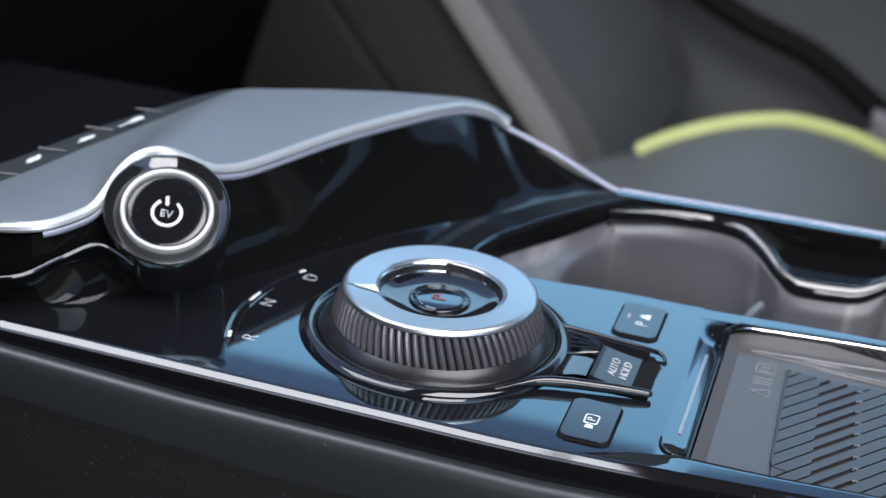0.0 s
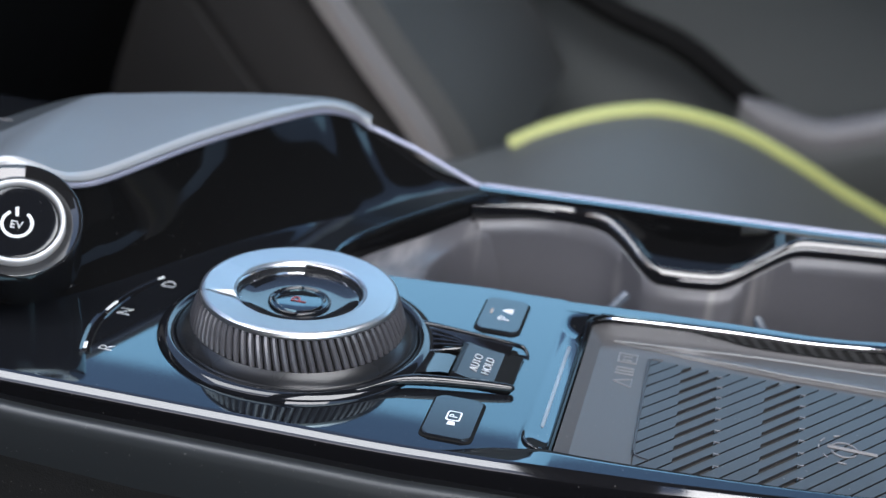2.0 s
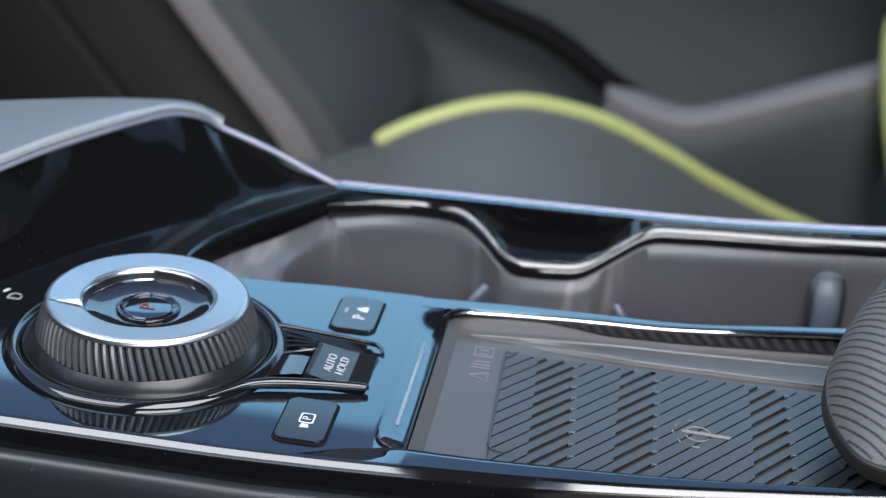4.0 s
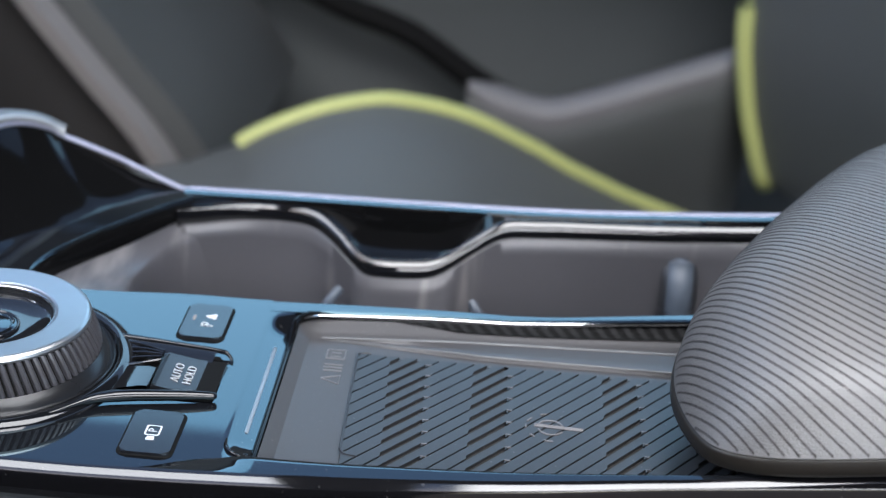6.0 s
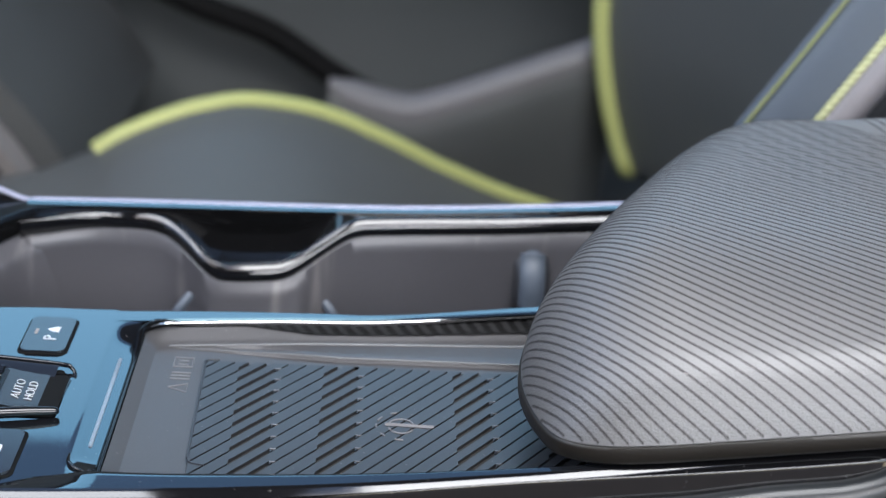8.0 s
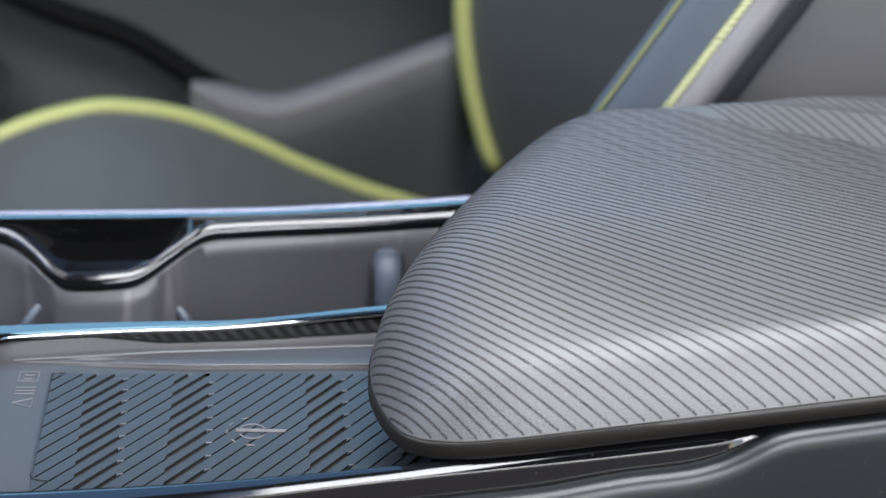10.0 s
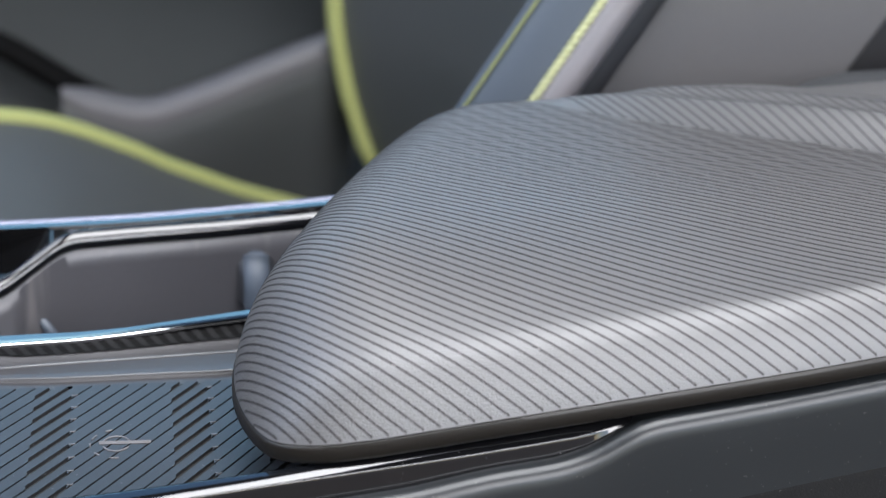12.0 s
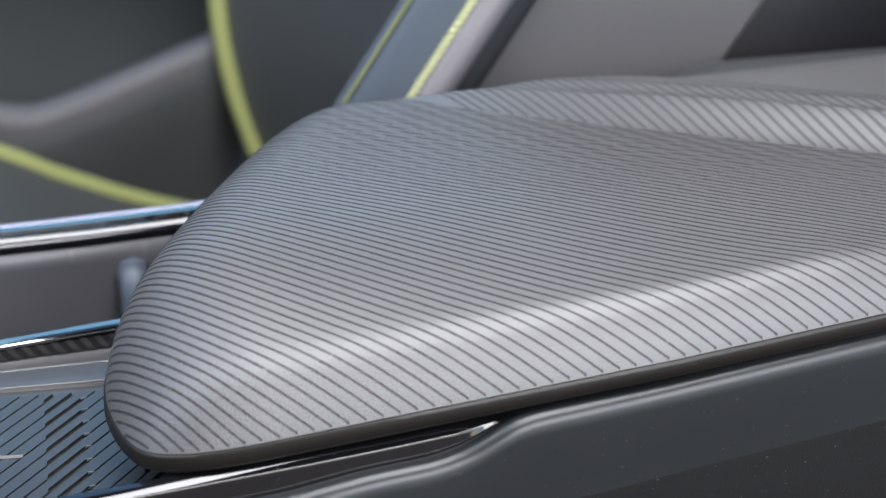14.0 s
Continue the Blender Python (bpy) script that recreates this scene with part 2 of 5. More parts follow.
def lettering(name, words, size, m, mat, parent, depth=0.00012, thin=0.012):
    """Words lie in the local xy plane of the pose m, centred."""
    cu = bpy.data.curves.new(name, "FONT")
    cu.body, cu.size, cu.extrude, cu.align_x, cu.align_y = words, size, depth, "CENTER", "CENTER"
    cu.offset = -size * thin
    tmp = bpy.data.objects.new(name, cu)
    mesh = bpy.data.meshes.new_from_object(tmp)
    bpy.data.objects.remove(tmp)
    mesh.transform(m)
    mesh.name = name
    return as_object(name, mesh, mat, parent, smooth=0)


def curve(xs, ys, x):
    return float(np.interp(x, xs, ys))


def smooth_curve(xs, ys, x, w=0.012):
    return sum(curve(xs, ys, x + k * w / 3) for k in range(-3, 4)) / 7


# reading direction of the prints: words run away from the driver, their tops point to the dashboard
READ = Matrix.Rotation(radians(90), 4, "Z")

# ---- the cabin round the console ----

def cabin():
    ground = part("ground", box(-60, 60, -60, 60, -0.95, -0.9), M_PAVING)
    tagged(ground, "tan paved ground around the parked car", "ground", kind="structure")
    floor_ = part("floor", box(-0.95, 1.5, -0.72, 0.9, -0.5, -0.46), M_CARPET)
    tagged(floor_, "black carpeted car floor below the seats", "floor", kind="structure")
    bm = grid([[(x, y, 0.80 - 0.16 * (y / 0.8) ** 2 - 0.1 * ((x - 0.5) / 1.2) ** 2) for y in np.linspace(-0.74, 0.80, 29)] for x in np.linspace(-0.10, 1.58, 43)])
    # unseen opening, cut to let the added overhead lamp through
    gone = [f for f in bm.faces if 0.03 < f.calc_center_median().x < 0.61 and -0.48 < f.calc_center_median().y < 0.08]
    bmesh.ops.delete(bm, geom=gone, context="FACES")
    roof = part("ceiling", bm, M_HEAD)
    mod = roof.modifiers.new("thick", "SOLIDIFY")
    mod.thickness = 0.03
    tagged(roof, "dark cloth headliner of the car roof", "ceiling", kind="structure")
    back = part("wall_rear", box(1.5, 1.55, -0.7, 0.9, -0.5, 0.45), M_SEAT_DARK)
    tagged(back, "dark rear seat bench closing the cabin", "wall", kind="structure")
    side = part("wall_left", box(-0.98, 0.12, -0.80, -0.75, -0.5, 0.66), M_DASH)
    tagged(side, "black side wall of the driver's footwell", "wall", kind="structure")
    pillar = part("trim", grid([[(x, y, 0.655 + 0.02 * k + 0.22 * (x + 0.1)) for y, k in ((-0.78, 0), (-0.6, 1.5), (-0.42, 3), (-0.42, 4.5), (-0.78, 2))] for x in np.linspace(-0.75, -0.08, 8)], close_v=True, caps=True), M_HEAD)
    tagged(pillar, "dark cloth windscreen pillar trim beside the roof", "trim", kind="structure")
    # dashboard: a padded roll across the front
    prof = [(-0.95, -0.46), (-0.42, -0.46), (-0.36, -0.2), (-0.30, -0.02), (-0.27, 0.1), (-0.285, 0.17), (-0.36, 0.22), (-0.6, 0.26), (-0.95, 0.26)]
    pr = [(v.x, v.z) for v in spline([(x, 0, z) for x, z in prof], 4)]
    dash = part("dashboard", grid([[(x, y, z) for x, z in pr] for y in np.linspace(-0.72, 0.9, 10)]), M_DASH)
    tagged(dash, "black soft-touch dashboard across the cabin front", "dashboard", kind="structure")


def passenger_door():
    """The door card behind the seat, with its armrest, up to the window line."""
    d = thing("door_1", "closed dark grey passenger door card with a moulded armrest", "door", (0.2, 0.86, -0.3), kind="structure")
    rows = []
    for x in np.linspace(-0.9, 1.5, 40):
        row = []
        for z in np.linspace(-0.46, 0.375, 34):
            y = 0.93 + 0.03 * math.cos((z + 0.15) * 9) - 0.025 * math.exp(-((z + 0.02 + 0.25 * (x - 0.2)) / 0.05) ** 2)
            row.append((x - 0.2, y - 0.86, z + 0.3))
        rows.append(row)
    part("door_card", grid(rows), M_DOOR, d)
    # unseen panel, added to block the front corner of the window lamp
    sail = prism([(-0.75, 0.365), (-0.15, 0.365), (-0.15, 0.385), (-0.75, 0.64)], -0.006, 0.006)
    bmesh.ops.rotate(sail, verts=sail.verts, cent=(0, 0, 0), matrix=Matrix.Rotation(radians(90), 3, "X"))
    bmesh.ops.translate(sail, vec=(-0.2, 0.90 - 0.86, 0.3), verts=sail.verts)
    part("window_mask", sail, M_HEAD, d, "unseen black panel masking the window's front corner")
    # raised lower edge running down to the seat
    pts = [(0.126, 0.77, -0.149), (0.149, 0.77, -0.159), (0.187, 0.77, -0.168), (0.217, 0.77, -0.161), (0.26, 0.77, -0.144), (0.302, 0.775, -0.128), (0.335, 0.78, -0.116), (0.36, 0.80, -0.107)]
    c = spline(pts, 5)
    rows = []
    for i, p in enumerate(c):
        w = min(1.0, 0.35 + i / 8)
        rows.append([(p.x - 0.2, p.y - 0.86 + dy * w, p.z + 0.3 + dz * w) for dy, dz in ((0.07, -0.05), (0.034, -0.004), (0.022, 0.0075), (0.012, 0.0095), (0.004, 0.006), (0.0, 0.0), (-0.001, -0.006), (0.0, -0.012))])
    part("door_armrest", grid(rows, caps=True), M_DOORARM, d, "light grey moulded door armrest edge")
    rows = [[(p.x - 0.2, p.y - 0.86 + dy, p.z + 0.3 + dz) for dy, dz in ((0.002, -0.008), (-0.001, -0.016), (-0.001, -0.03), (0.006, -0.06), (0.016, -0.10), (0.03, -0.17), (0.09, -0.19))] for p in c]
    part("lower_card", grid(rows), M_SEAT, d, "dark grey lower door card")
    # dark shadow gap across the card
    # solid dark tube across the card, its colour standing in for a shadow gap
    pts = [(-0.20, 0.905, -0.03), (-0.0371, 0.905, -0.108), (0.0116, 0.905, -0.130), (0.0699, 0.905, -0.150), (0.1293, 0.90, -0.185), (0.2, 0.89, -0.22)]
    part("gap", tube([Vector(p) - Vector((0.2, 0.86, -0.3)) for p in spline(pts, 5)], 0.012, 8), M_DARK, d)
    # arched edge of the speaker recess, its shade drawn as a dark tube
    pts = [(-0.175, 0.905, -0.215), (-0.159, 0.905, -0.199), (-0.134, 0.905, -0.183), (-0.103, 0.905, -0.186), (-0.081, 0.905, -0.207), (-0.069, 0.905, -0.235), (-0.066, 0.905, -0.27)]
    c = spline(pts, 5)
    part("speaker_recess_shade", tube([Vector(p) - Vector((0.2, 0.86, -0.3)) for p in c], [0.006 + 0.008 * math.sin(math.pi * k / (len(c) - 1)) for k in range(len(c))], 8), M_DARK, d, "dark arched tube as the speaker recess's shade")
    pts = [(-0.172, 0.60, -0.045), (-0.1495, 0.60, -0.072), (-0.1118, 0.60, -0.117), (-0.0767, 0.60, -0.158), (-0.05, 0.6, -0.2)]
    pts = [(x - 0.020, y, z) for x, y, z in pts]
    c = spline([(x - 0.09, y, z + 0.09) for x, y, z in pts[:1]] + pts, 5)
    s = thing("footwell_trim", "grey-brown plastic trim strip beside the footwell", "trim", (-0.1, 0.6, -0.15), kind="structure")
    rows = [[(p.x + 0.1 + dx, p.y - 0.6 + dy, p.z + 0.15 + dz) for dx, dy, dz in ((-0.008, 0.02, 0), (-0.006, 0.0, 0), (0.004, 0.0, 0.004), (0.008, 0.02, 0.006))] for p in c]
    part("strip", grid(rows, close_v=True, caps=True), M_STRIP, s)
    rows = [[(p.x + 0.1 + dx, p.y - 0.6 + dy, p.z + 0.15 + dz) for dx, dy, dz in ((0.008, 0.022, 0.006), (0.026, 0.026, 0.012), (0.036, 0.10, 0.016), (0.04, 0.3, 0.016))] for p in c]
    part("trim_face", grid(rows), M_DOORGREY, s)
    rows = [[(p.x + 0.1 + dx, p.y - 0.6 + dy, p.z + 0.15 + dz) for dx, dy, dz in ((-0.008, 0.018, 0.0), (-0.02, 0.018, -0.002), (-0.07, 0.022, -0.006), (-0.105, 0.026, -0.01), (-0.107, 0.034, -0.01), (-0.118, 0.034, -0.01), (-0.12, 0.028, -0.01), (-0.3, 0.05, -0.03))] for p in c]
    part("kick_panel", grid(rows), M_KICK, s, "brown-grey moulded kick panel")


def passenger_seat():
    s = thing("passenger_seat", "dark grey leatherette passenger seat with lime green piping", "seat", (0.15, 0.42, -0.46))
    o = Vector((0.15, 0.42, -0.46))
    loc = lambda p: Vector(p) - o
    pipe = [(-0.0284, 0.6003, -0.152), (-0.0143, 0.6062, -0.1435), (0.0005, 0.6123, -0.1371), (0.0231, 0.6215, -0.1294), (0.046, 0.6308, -0.1249), (0.0733, 0.6415, -0.1234), (0.1113, 0.656, -0.1317), (0.1391, 0.6662, -0.1427), (0.1608, 0.6738, -0.1541), (0.1831, 0.6815, -0.1665), (0.2059, 0.6892, -0.1805), (0.229, 0.6969, -0.1929), (0.2524, 0.7046, -0.2052), (0.276, 0.7123, -0.2160), (0.2997, 0.72, -0.2262), (0.33, 0.732, -0.240)]
    c = spline(pipe, 4)
    # bolster: falls from the piping to the sitting surface on this side
    rows = []
    ext = [Vector((-0.16, 0.58, -0.185)), Vector((-0.1, 0.585, -0.172)), Vector((-0.065, 0.592, -0.166))] + c[1:] + [Vector((0.42, 0.74, -0.262)), Vector((0.55, 0.75, -0.27))]
    for p in ext:
        prof = [(0.06, -0.16), (0.05, -0.06), (0.03, -0.015), (0.008, -0.001), (0.0, 0.0), (-0.012, -0.001), (-0.05, -0.012), (-0.11, -0.03), (-0.18, -0.045), (-0.26, -0.05), (-0.34, -0.04), (-0.38, -0.05), (-0.40, -0.09), (-0.40, -0.2)]
        rows.append([loc((p.x, p.y + dy, p.z + dz)) for dy, dz in prof])
    cushion = part("cushion", grid(rows), M_SEAT, s)
    part("piping", tube([loc(p) for p in c], 0.0066, 10), M_PIPING, cushion, "lime green piping along the bolster")
    # backrest bolsters
    bp = [(0.348, 0.76, 0.06), (0.339, 0.76, 0.0), (0.3365, 0.76, -0.063), (0.3395, 0.76, -0.0985), (0.3490, 0.76, -0.144), (0.3615, 0.76, -0.183), (0.3690, 0.76, -0.200), (0.372, 0.765, -0.206)]
    c2 = spline(bp, 4)
    rows = []
    for p in c2:
        prof = [(0.10, 0.10), (0.03, 0.09), (0.008, 0.05), (0.002, 0.02), (0.0, 0.0), (0.010, -0.020), (0.03, -0.06), (0.06, -0.13), (0.085, -0.24), (0.10, -0.36), (0.115, -0.45)]
        rows.append([loc((p.x + dx, p.y + dy, p.z)) for dx, dy in prof])
    backrest = part("backrest", grid(rows), M_SEAT, s)
    part("piping", tube([loc(p) for p in c2], 0.0085, 10), M_PIPING, backrest, "lime green piping on the backrest")
    # side of the backrest beside the console
    a, b = Vector((0.3467, 0.2, 0.0317)), Vector((0.3729, 0.2, 0.0747))
    run = (b - a).normalized()
    line = [a + run * k for k in np.linspace(-0.12, 0.26, 14)]
    rows = [[loc(p + Vector((dx, dy, dz))) for dx, dy, dz in ((-0.0225, 0.016, 0.003), (-0.019, 0.010, 0.003), (-0.010, 0.004, 0.0), (0.0, 0.0, 0.0))] for p in line]
    bolster = part("bolster", grid(rows), material("seat_blue_grey_panel", (0.06, 0.075, 0.095), rough=0.45, grain=0.1, bump=0.1), s, "blue-grey leatherette bolster panel")
    prof = [(v.x, v.y) for v in spline([(0.0005, 0.0, 0), (0.004, -0.004, 0), (0.010, -0.006, 0), (0.016, -0.004, 0), (0.0195, 0.001, 0), (0.021, 0.008, 0), (0.0215, 0.02, 0)], 3)]
    rows = [[loc(p + Vector((dx, dy, 0))) for dx, dy in prof] for p in line]
    part("roll", grid(rows), material("seat_light_roll", (0.2, 0.19, 0.2), rough=0.4, grain=0.1, bump=0.1), s, "light grey padded roll")
    # dark strip added for the roll's far side, its shade put into the colour
    rows = [[loc(p + Vector((dx, dy, 0))) for dx, dy in ((0.0195, 0.004), (0.024, 0.005), (0.030, 0.008), (0.036, 0.014), (0.040, 0.030), (0.042, 0.05))] for p in line]
    part("roll_shade", grid(rows), M_SEAT_DARK, s, "dark strip as the shaded side of the roll")
    rows = [[loc(p + Vector((dx, dy, 0))) for dx, dy in ((0.036, 0.045), (0.045, 0.037), (0.06, 0.034), (0.10, 0.033), (0.158, 0.035), (0.162, 0.040), (0.163, 0.055))] for p in line]
    part("back_panel", grid(rows), material("seat_back_panel", (0.115, 0.113, 0.115), rough=0.5, grain=0.1, bump=0.1), s, "plain grey back panel")
    rows = [[loc(p + Vector((dx, dy, 0))) for dx, dy in ((0.158, 0.058), (0.19, 0.050), (0.28, 0.060), (0.33, 0.10), (0.34, 0.3))] for p in line]
    part("back_shell", grid(rows), M_MATT, s, "black plastic back shell")
    for k in range(58):
        q = a + run * (-0.03 + k * 0.0034)
        part("stitch", tube([loc(q + Vector((-0.0018, -0.0010, -0.0006))), loc(q + run * 0.0006 + Vector((-0.0008, -0.0020, 0))), loc(q + run * 0.0016 + Vector((0.0008, -0.0020, 0))), loc(q + run * 0.0022 + Vector((0.0018, -0.0010, 0.0006)))], [0.0007, 0.0013, 0.0013, 0.0007], 6), M_STITCH, bolster)
    part("piping", tube([loc(p + Vector((-0.021, 0.010, 0.003))) for p in line], 0.0008, 8), M_PIPING_DIM, bolster, "thin dark lime piping")


cabin()
passenger_door()
passenger_seat()

# ---- the centre console ----
console = thing("center_console", "piano black car centre console with grey side panel", "console", (0.1, 0.03, -0.4))
CO = Vector((0.1, 0.03, -0.4))


def cpart(name, bm, mat, parent=None, label="", smooth=40.0):
    if parent is None:
        bmesh.ops.translate(bm, vec=-CO, verts=bm.verts)
    return part(name, bm, mat, parent or console, label, smooth)


RX = [-0.3, 0.05, 0.07, 0.116, 0.162, 0.2074, 0.252, 0.275, 0.3067, 0.3186, 0.42, 0.6]
RZ = [0.0, 0.0, 0.0012, 0.0046, 0.0083, 0.0140, 0.0192, 0.0218, 0.0262, 0.0283, 0.043, 0.07]
BX = [-0.3, -0.123, -0.06, 0.05, 0.10, 0.16, 0.2527, 0.274, 0.294, 0.305, 0.311, 0.317, 0.3524, 0.4137, 0.6]
BZ = [-0.004, -0.0053, -0.0078, -0.0083, -0.0055, 0.0005, 0.0112, 0.0157, 0.0182, 0.0224, 0.0270, 0.0298, 0.035, 0.0452, 0.075]
GX = [-0.3, -0.1216, -0.063, -0.0256, 0.1, 0.2, 0.3376, 0.3707, 0.4164, 0.6]
GZ = [-0.015, -0.0200, -0.0230, -0.0250, -0.0225, -0.014, 0.0045, 0.0104, 0.0181, 0.05]


def rail_z(x):
    return smooth_curve(RX, RZ, x, 0.02)


def border_z(x):
    return smooth_curve(BX, BZ, x, 0.004)


# tray opening and cup opening
TX = [0.08, 0.0886, 0.134, 0.1726, 0.2195, 0.30]
TY = [0.050, 0.0512, 0.0570, 0.0594, 0.0662, 0.075]
CX = [-0.0052, 0.0193, 0.05, 0.0761, 0.1143, 0.1531, 0.1726, 0.2199, 0.30]
CY = [0.0535, 0.0533, 0.0573, 0.0577, 0.0614, 0.0634, 0.0632, 0.0711, 0.082]


def tray_far(x):
    return smooth_curve(TX, TY, x, 0.01)


def cup_near(x):
    return smooth_curve(CX, CY, x, 0.01)


CUP_LEFT = [(0.012, 0.0530), (0.0005, 0.0560), (-0.0055, 0.0615), (-0.0062, 0.0690), (-0.0040, 0.0790), (0.0003, 0.0890), (0.0090, 0.1050), (0.0190, 0.1210), (0.0270, 0.1330), (0.0345, 0.1420)]


def flat_deck():
    bm = bmesh.new()
    outer = [(-0.26, -0.0535)] + [(x, -0.0535) for x in np.linspace(-0.2, 0.0795, 20)]
    outer += [(0.0795, y) for y in np.linspace(-0.0405, 0.0495, 12)]
    outer += [(x, cup_near(x)) for x in np.linspace(0.0795, 0.014, 16)]
    left = [(v.x, v.y) for v in spline([(x, y, 0) for x, y in CUP_LEFT], 4)]
    outer += left
    outer += [(0.045, 0.146), (-0.02, 0.165), (-0.26, 0.165)]
    vs = [bm.verts.new((x, y, 0.0)) for x, y in outer]
    bm.faces.new(vs)
    r = bmesh.ops.extrude_face_region(bm, geom=bm.faces[:])
    bmesh.ops.translate(bm, vec=(0, 0, -0.003), verts=[v for v in r["geom"] if isinstance(v, bmesh.types.BMVert)])
    cpart("deck", bm, M_DECK, label="piano black deck panel", smooth=30)
    # rounded deck edge that drops into the cup well
    rows, band = [], []
    for i, (x, y) in enumerate(left):
        a, b = left[max(0, i - 1)], left[min(len(left) - 1, i + 1)]
        d = Vector((b[1] - a[1], a[0] - b[0])).normalized()
        rows.append([(x + d.x * w, y + d.y * w, z) for w, z in ((-0.0012, -0.0002), (-0.0009, 0.0003), (-0.0003, 0.0005), (0.0003, 0.0002), (0.0006, -0.0004))])
        h = 1.0 - 0.25 * min(1.0, max(0.0, (x - 0.012) / 0.02))
        band.append([(x + d.x * w, y + d.y * w, z * h) for w, z in ((0.0005, -0.0004), (0.0009, -0.0012), (0.0015, -0.0032), (0.0020, -0.0060), (0.0018, -0.0095))])
    cpart("well_edge", grid(rows), M_DECK, label="gloss black rounded edge of the cup well", smooth=60)
    cpart("well_band", grid(band), M_WALL, label="black wall under the deck edge", smooth=60)


NX = [0.0795, 0.1085, 0.1307, 0.1629, 0.1924, 0.2095, 0.30]
NY = [-0.0445, -0.0478, -0.0490, -0.0508, -0.0524, -0.0531, -0.0545]


def tray_near(x):
    return smooth_curve(NX, NY, x, 0.01)


def near_rail():
    rows, top = [], []
    for x in np.linspace(-0.26, 0.55, 220):
        z, b = rail_z(x), border_z(x)
        d = max(0.0004, z - b)
        if x > 0.055:
            # the border rises out of the flat deck in a soft ramp
            e = min(1.0, (x - 0.055) / 0.0245)
            g = min(1.0, max(0.0, (x - 0.0765) / 0.012))
            yi = -0.0535 + (tray_near(x) + 0.0535) * e * e * (3 - 2 * e)
            out = min(1.0, max(0.0, (x - 0.06) / 0.06)) * 0.0018
            zi = 0.0002 + (z - 0.0002) * g * g * (3 - 2 * g)
            down = 0.012 * g if x > 0.0795 else 0.0006
            line = [(x, yi + 0.0004, zi - down - 0.001 * (x > 0.0795)), (x, yi + 0.0001, zi - 0.0002)]
            line += [(x, yi + (-0.0536 - out - yi) * t, zi + (z - zi) * t * t * (3 - 2 * t)) for t in (0.05, 0.25, 0.5, 0.75, 1.0)]
            top.append(line)
        out = min(1.0, max(0.0, (x - 0.06) / 0.06)) * 0.0018
        row = [(x, -0.0536 - out, z - 0.001), (x, -0.0536 - out, z), (x, -0.0537 - out, z)]
        r = min(0.0026, d * 0.5)
        # narrow convex chamfer along the outer top edge
        py, pz = -0.0537 - out, 0.0
        for length, tilt in ((0.0005, 6), (0.0004, 17), (0.0006, 24), (0.0007, 30), (0.0006, 36), (0.0002, 48), (0.0002, 62), (0.0010, 82)):
            if 20 < tilt < 40:
                length *= 1.7 - 0.7 * min(1.0, max(0.0, (x - 0.1) / 0.1))
            # it leans further out where the armrest hangs over it
            tilt += (18 if 10 < tilt < 40 else 0) * min(1.0, max(0.0, (x - 0.21) / 0.05))
            py -= length * math.cos(radians(tilt))
            pz -= length * math.sin(radians(tilt)) * r / 0.0026
            row.append((x, py, z + pz))
        row += [(x, py - 0.0004 * t, z + pz - max(0.0004, d + pz) * t) for t in (0.1, 0.4, 0.8, 1.0)]
        row += [(x, -0.058, b - 0.004)]
        rows.append(row)
    cpart("edge_rail", grid(rows), M_RAIL, label="gloss black rounded edge rail", smooth=50)
    cpart("deck_border", grid(top), M_DECK, label="piano black border beside the tray", smooth=50)


def side_panels():
    rows = []
    for x in np.linspace(-0.30, 0.62, 200):
        b, g = border_z(x), curve(GX, GZ, x)
        w = b - g
        rows.append([(x, -0.052, b - 0.0015), (x, -0.0592, b - 0.0003), (x, -0.0606, b), (x, -0.0622, b - 0.0005), (x, -0.0636, b - 0.0017), (x, -0.0645, b - 0.0035), (x, -0.0649, b - 0.006), (x, -0.0654, b - w * 0.5), (x, -0.0664, g + 0.0006), (x, -0.0640, g - 0.0004)])
    cpart("side_panel", grid(rows), M_SIDE, label="satin dark grey side panel", smooth=50)
    rows = []
    for x in np.linspace(-0.30, 0.62, 80):
        g = curve(GX, GZ, x)
        rows.append([(x, -0.0615, g + 0.001), (x, -0.0632, g - 0.0010), (x, -0.0640, g - 0.0035), (x, -0.0640, g - 0.012), (x, -0.0632, g - 0.03), (x, -0.061, g - 0.05), (x, -0.056, g - 0.09), (x, -0.05, -0.46)])
    cpart("lower_panel", grid(rows), M_GRAIN, label="grained black lower panel", smooth=50)


